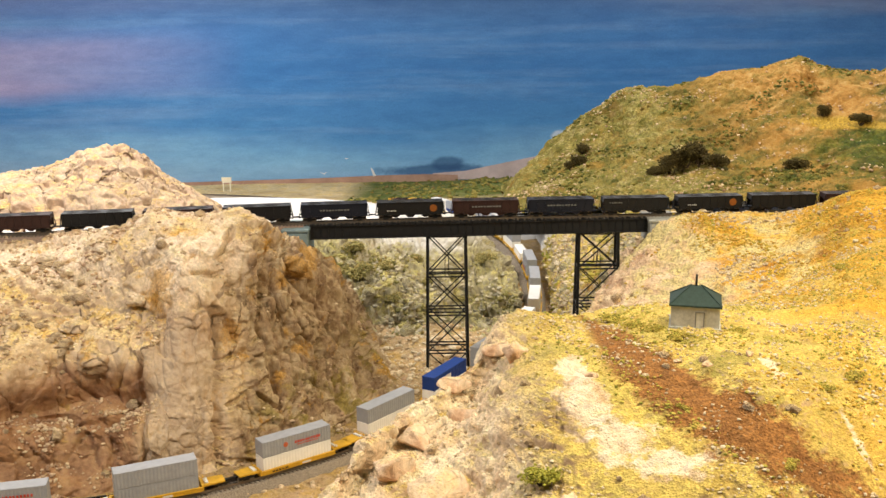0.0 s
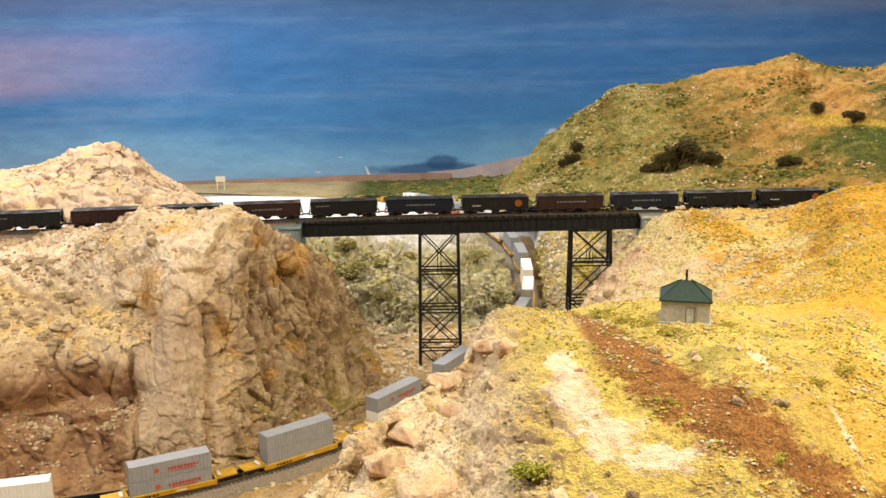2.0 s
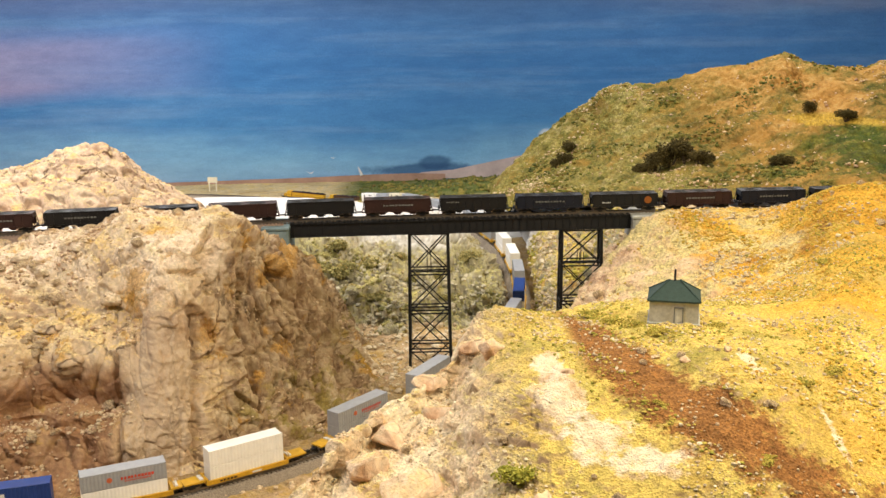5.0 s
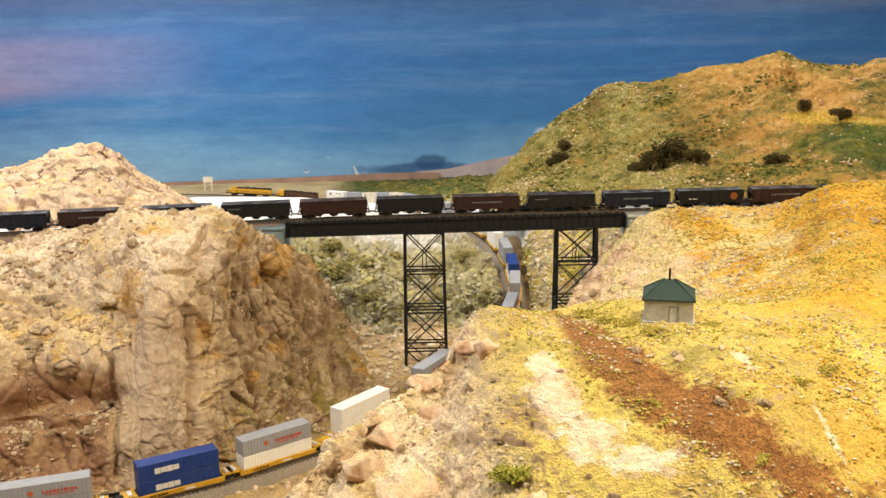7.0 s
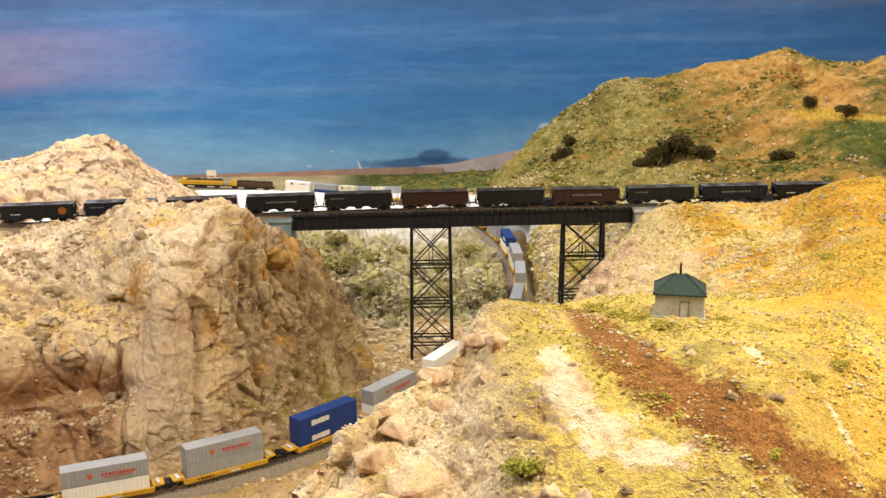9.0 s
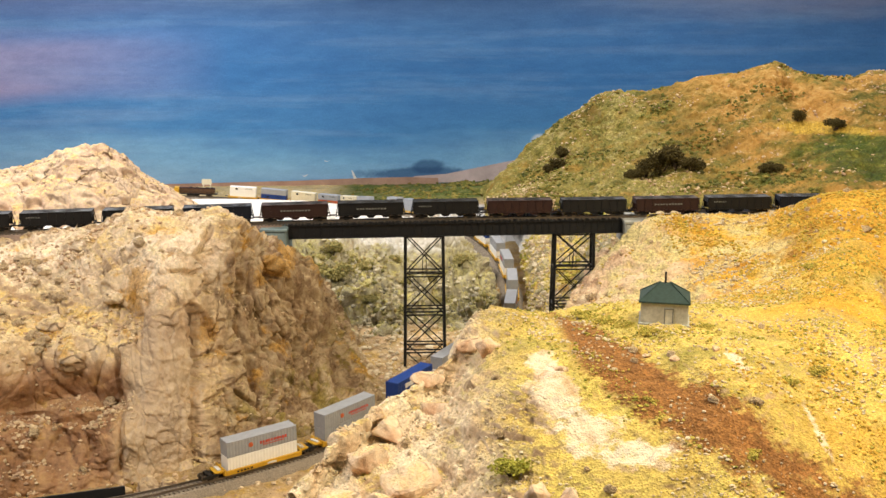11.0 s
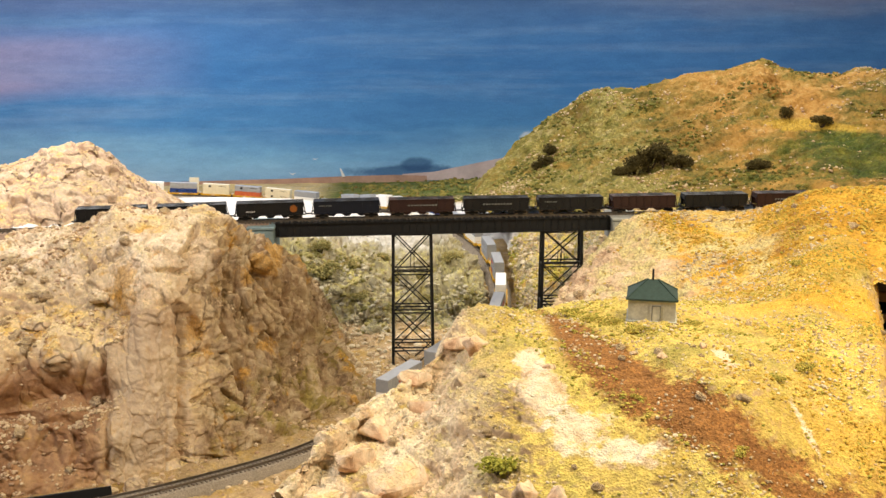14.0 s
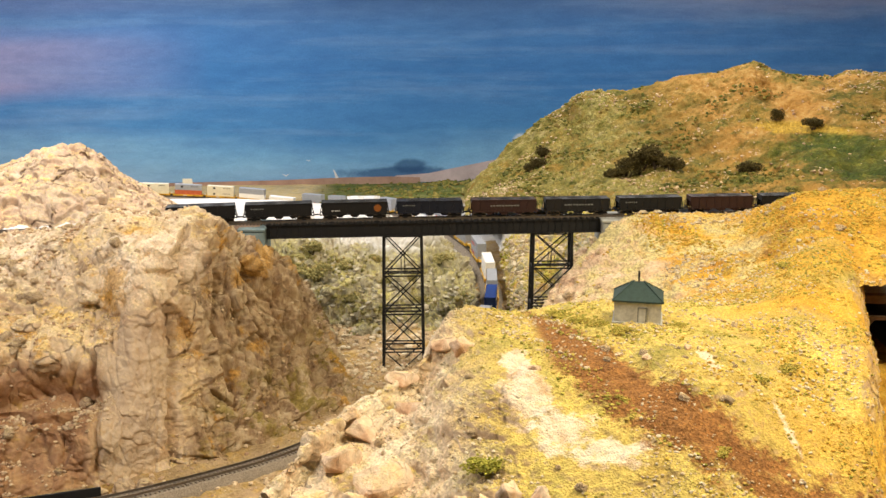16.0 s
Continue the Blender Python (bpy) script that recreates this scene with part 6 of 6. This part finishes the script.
def stones_and_plants():
    rocks(cliff, 130, 0.004, 0.014, M_LOOSE, "tan loose rock on the cliff ledge", lambda p, n: smooth01(n[2], 0.5, 0.8) * smooth01(-p[0], 0.42, 0.56) * (p[0] > -0.95) * mottle(p, 8, -0.1, 0.3, 2), 1)
    rocks(gorge, 60, 0.008, 0.026, M_GREYROCK, "grey rock on the gorge side", lambda p, n: smooth01(2.7 - p[1], 0.0, 0.1) * (p[0] > -0.35) * mottle(p, 7, -0.2, 0.2, 2), 2)
    rocks(talus, 50, 0.005, 0.016, M_GREYROCK, "pale grey rock under the bridge", lambda p, n: smooth01(3.1 - p[1], 0.0, 0.1) * mottle(p, 7, -0.2, 0.2, 2), 3)
    rocks(ridge, 70, 0.002, 0.007, M_LOOSE, "pale loose stone on the ridge", lambda p, n: off_chalk(p) * smooth01(p[0], -0.1, 0.1) * (p[1] < 1.25) * mottle(p, 9, -0.1, 0.3, 2), 4)
    rocks(slope, 40, 0.004, 0.011, M_LOOSE, "pale loose stone on the ochre hillside", lambda p, n: mottle(p, 9, -0.1, 0.3, 2) * (p[0] < 0.9), 5)
    on(cliff, -0.605, 1.625, 0.032, seed=1)
    on(cliff, -0.655, 1.69, 0.026, seed=2, squash=0.6)
    on(cliff, -0.70, 1.80, 0.017, seed=3)
    on(cliff, -0.64, 1.82, 0.014, seed=4, squash=0.6)
    on(cliff, -0.76, 1.86, 0.02, seed=5, squash=0.6)
    on(cliff, -0.545, 1.70, 0.02, seed=6, squash=0.6)
    label = "small tan rock at the cliff foot"
    on(bed, -0.455, 1.515, 0.017, seed=7, squash=1.0, label=label)
    on(bed, -0.425, 1.525, 0.014, seed=8, squash=0.8, label=label)
    on(bed, -0.49, 1.50, 0.012, seed=9, squash=0.7, label=label)
    for k, (x, y, w, d, h, lean, rz) in enumerate(((-0.008, 0.925, 0.034, 0.020, 0.022, 18, 25), (-0.080, 0.905, 0.026, 0.022, 0.026, 25, -20), (-0.052, 0.965, 0.022, 0.016, 0.018, 10, 30), (-0.030, 1.02, 0.020, 0.018, 0.014, 20, 50),
                                                  (0.022, 1.055, 0.020, 0.014, 0.013, 10, 15), (0.012, 1.09, 0.022, 0.012, 0.008, 15, 30), (0.062, 1.125, 0.016, 0.012, 0.011, 20, 10), (0.083, 1.10, 0.016, 0.012, 0.013, 0, 40),
                                                  (0.042, 0.850, 0.013, 0.012, 0.015, 0, 10), (0.064, 0.842, 0.013, 0.011, 0.017, 0, 60), (0.088, 0.832, 0.014, 0.012, 0.016, 10, 20), (0.113, 0.826, 0.014, 0.011, 0.017, 0, 75),
                                                  (0.138, 0.822, 0.012, 0.011, 0.013, 0, 30), (0.020, 0.872, 0.015, 0.012, 0.013, 15, 45), (-0.040, 0.90, 0.018, 0.014, 0.020, 20, 0), (0.0, 0.865, 0.020, 0.014, 0.018, 10, 15))):
        crag(ridge, x, y, w * 1.2, d * 1.25, h * 1.15, k, lean, rz)
    label = "pale broken stone on the ridge"
    for k, (x, y, r) in enumerate(((0.155, 0.99, 0.008), (0.28, 1.0, 0.008), (0.33, 1.02, 0.007), (0.255, 1.03, 0.006))):
        crag(ridge, x, y, r, r * 0.8, r * 0.6, 40 + k, 0, k * 40, label)
    plant("bush", "yellow-green foam bush on the ridge", 0.092, 0.87, rest(ridge, 0.092, 0.87), 0.036, 0.018, M_BUSHLEAF, 1, 420, 0.055)
    for k, (x, y, w) in enumerate(((0.235, 1.165, 0.035), (0.255, 1.14, 0.028), (0.275, 1.10, 0.03), (0.215, 1.21, 0.035), (0.345, 1.13, 0.022), (0.237, 0.93, 0.018), (0.215, 0.915, 0.012), (0.315, 0.84, 0.022), (0.40, 0.98, 0.025), (0.45, 1.02, 0.03), (0.62, 1.5, 0.03))):
        plant("bush", "low yellow-green turf bush on the ridge", x, y, rest(ridge, x, y) - 0.002, w, w * 0.25, M_TURF, 30 + k, 260, 0.05)
    label = "dark olive bush on the mountain slope"
    for k, (x, y, w, h) in enumerate(((0.845, 3.44, 0.10, 0.10), (0.795, 3.43, 0.085, 0.075), (0.895, 3.42, 0.11, 0.085), (0.745, 3.40, 0.07, 0.045), (0.93, 3.36, 0.09, 0.055), (0.575, 4.1, 0.07, 0.06), (0.535, 3.9, 0.07, 0.06), (0.505, 3.9, 0.06, 0.05), (1.475, 3.50, 0.07, 0.05),
                                     (1.376, 3.6, 0.05, 0.05), (1.149, 3.2, 0.08, 0.05), (0.35, 4.6, 0.06, 0.04))):
        plant("bush", label, x, y, (rest(mountain, x, y) if k < 11 else -0.90) - 0.008, w, h, M_FOLIAGE, 60 + k, 1100, 0.042)
    label = "grey-green scrub on the gorge side"
    for k, (x, y, w) in enumerate(((-0.22, 2.56, 0.09), (-0.27, 2.48, 0.06), (-0.19, 2.50, 0.07), (-0.16, 2.60, 0.06), (-0.24, 2.62, 0.06), (-0.13, 2.47, 0.05), (-0.04, 2.6, 0.06), (0.03, 2.66, 0.06), (-0.08, 2.66, 0.05), (0.12, 2.7, 0.06), (0.06, 2.55, 0.05), (-0.20, 2.40, 0.05))):
        plant("bush", label, x, y, rest(gorge, x, y) - 0.01, w, w * 0.6, M_DRYTURF, 90 + k, 700, 0.045)


stones_and_plants()


# ---- tunnel portal ----
def build_portal():
    top = thing("tunnel_portal", "brown timber tunnel portal in the ochre hillside", "tunnel portal", at=pose(0.83, 1.56, EYE - 0.60, 0, 0, -8))
    w, h = 0.05, 0.125
    for x in (-w, w):
        Shape().box(x - 0.006, x + 0.006, -0.006, 0.006, 0, h).part("post", M_TIMBER, top)
        Shape().bar((x * 0.95, 0, h * 0.55), (x * 0.45, 0, h - 0.026), 0.006).part("brace", M_TIMBER, top)
    Shape().box(-w - 0.02, w + 0.02, -0.008, 0.008, h, h + 0.014).part("lintel", M_TIMBER, top)
    Shape().box(-w, w, -0.004, 0.004, h - 0.03, h - 0.024).part("crossbar", M_TIMBER, top)
    s = Shape()
    for b in ((-w - 0.03, -w, 0.002, 0.3, 0, h), (w, w + 0.03, 0.002, 0.3, 0, h), (-w, w, 0.002, 0.3, h, h + 0.012), (-w, w, 0.3, 0.31, 0, h)):
        s.box(*b)
    s.part("lining", M_TIE, top)
    Shape().box(-0.25, 0.35, -0.5, 0.3, -0.03, 0.0).part("bed", M_SLOPE, top)


build_portal()


# ---- far details ----
def build_trestle():
    top = thing("steel_footbridge", "small black steel truss bridge at the gorge head", "bridge", at=pose(0.30, 3.62, EYE - 0.735, 0, 0, 8))
    for z in (0.0, 0.035):
        for y in (-0.02, 0.02):
            Shape().bar((-0.09, y, z), (0.09, y, z), 0.005).part("chord", M_BLACK, top)
    for k in range(5):
        x = -0.09 + k * 0.045
        for y in (-0.02, 0.02):
            Shape().bar((x, y, 0), (x, y, 0.035), 0.004).part("upright", M_BLACK, top)
            if k < 4:
                Shape().bar((x, y, 0), (x + 0.045, y, 0.035), 0.003).part("diagonal", M_BLACK, top)
    Shape().box(-0.09, 0.09, -0.02, 0.02, 0.033, 0.037).part("deck", M_BLACK, top)
    for x in (-0.085, 0.085):
        Shape().box(x - 0.008, x + 0.008, -0.022, 0.022, -0.08, 0.0).part("pier", M_BLACK, top)


build_trestle()


def painted(name, label, outline, mat, y=6.292):
    s = Shape().add([(x, y, EYE + z) for x, z in outline] + [(x, y + 0.002, EYE + z) for x, z in outline],
                    [tuple(range(len(outline)))] + [(i, (i + 1) % len(outline), len(outline) + (i + 1) % len(outline), len(outline) + i) for i in range(len(outline))])
    ob = s.part(name, mat, backdrop)
    ob["label"] = label
    return ob


M_SHORE = paint("painted_shore", (0.52, 0.42, 0.40), 0.9, grain=8, wear=0.25)
M_REDSHORE = paint("painted_red_shore", (0.40, 0.25, 0.18), 0.9, grain=8, wear=0.3)
painted("painted_shore", "pale rosy painted shore", [(-0.15, -1.04), (-0.05, -0.998), (0.15, -0.985), (0.30, -0.955), (0.45, -0.925), (0.58, -0.90), (0.8, -0.87), (0.8, -1.04)], M_SHORE, 6.290)
painted("painted_shore", "red-brown painted shore", [(-1.9, -1.08), (-1.7, -1.04), (-1.2, -1.03), (-0.8, -1.022), (-0.4, -1.008), (-0.1, -1.003), (0.1, -1.01), (0.1, -1.08)], M_REDSHORE, 6.286)
painted("painted_bird", "white painted gull", [(-0.78, -0.982), (-0.755, -0.990), (-0.73, -0.980), (-0.752, -0.998)], M_LETTER, 6.282)
painted("painted_bird", "white painted gull", [(-0.625, -0.892), (-0.608, -0.897), (-0.59, -0.892), (-0.608, -0.902)], M_LETTER, 6.282)
painted("painted_sail", "white painted sail", [(-0.455, -0.955), (-0.445, -0.96), (-0.42, -1.01), (-0.44, -1.012)], M_LETTER, 6.280)
sign = thing("lineside_sign", "small pale sign board on the flats", "sign", at=pose(-1.26, 5.75, EYE - 0.985))
Shape().box(-0.028, 0.028, -0.002, 0.002, 0.03, 0.062).part("board", M_CREAM, sign)
for x in (-0.02, 0.02):
    Shape().box(x - 0.003, x + 0.003, -0.002, 0.002, -0.02, 0.03).part("post", M_CREAM, sign)
parapet = thing("plate_girder", "low black plate girder beside the lower track", "bridge girder")
pa, pb = lower.car(lower.far(-0.72), 0.02), lower.car(lower.far(-0.47), 0.02)
for o in (0.035, -0.035):
    a, b = pa @ Vector((0, o, -0.01)), pb @ Vector((0, o, -0.01))
    Shape().bar(a, b, 0.003, 0.026).part("girder", M_GIRDER, parapet)


# ---- movement ----
LOW_SPEED, HIGH_SPEED = 0.1295, 0.0999


def motions():
    times = [k * 0.5 for k in range(33)]
    start = lower.far(-0.383) - 0.010 - 7.0 * LOW_SPEED - SPACING[2]
    for offset, base, car in low_train:
        walk(car, [(t, lower.car(min(max(start + offset + LOW_SPEED * t, 0.1), lower.length - 0.1), base)) for t in times])
    begin = upper.far(-0.053) - 1.966
    for offset, car in coal_train:
        walk(car, [(t, upper.car(min(max(begin + offset + HIGH_SPEED * t, 0.1), upper.length - 0.1), 2 * HB)) for t in times])


motions()
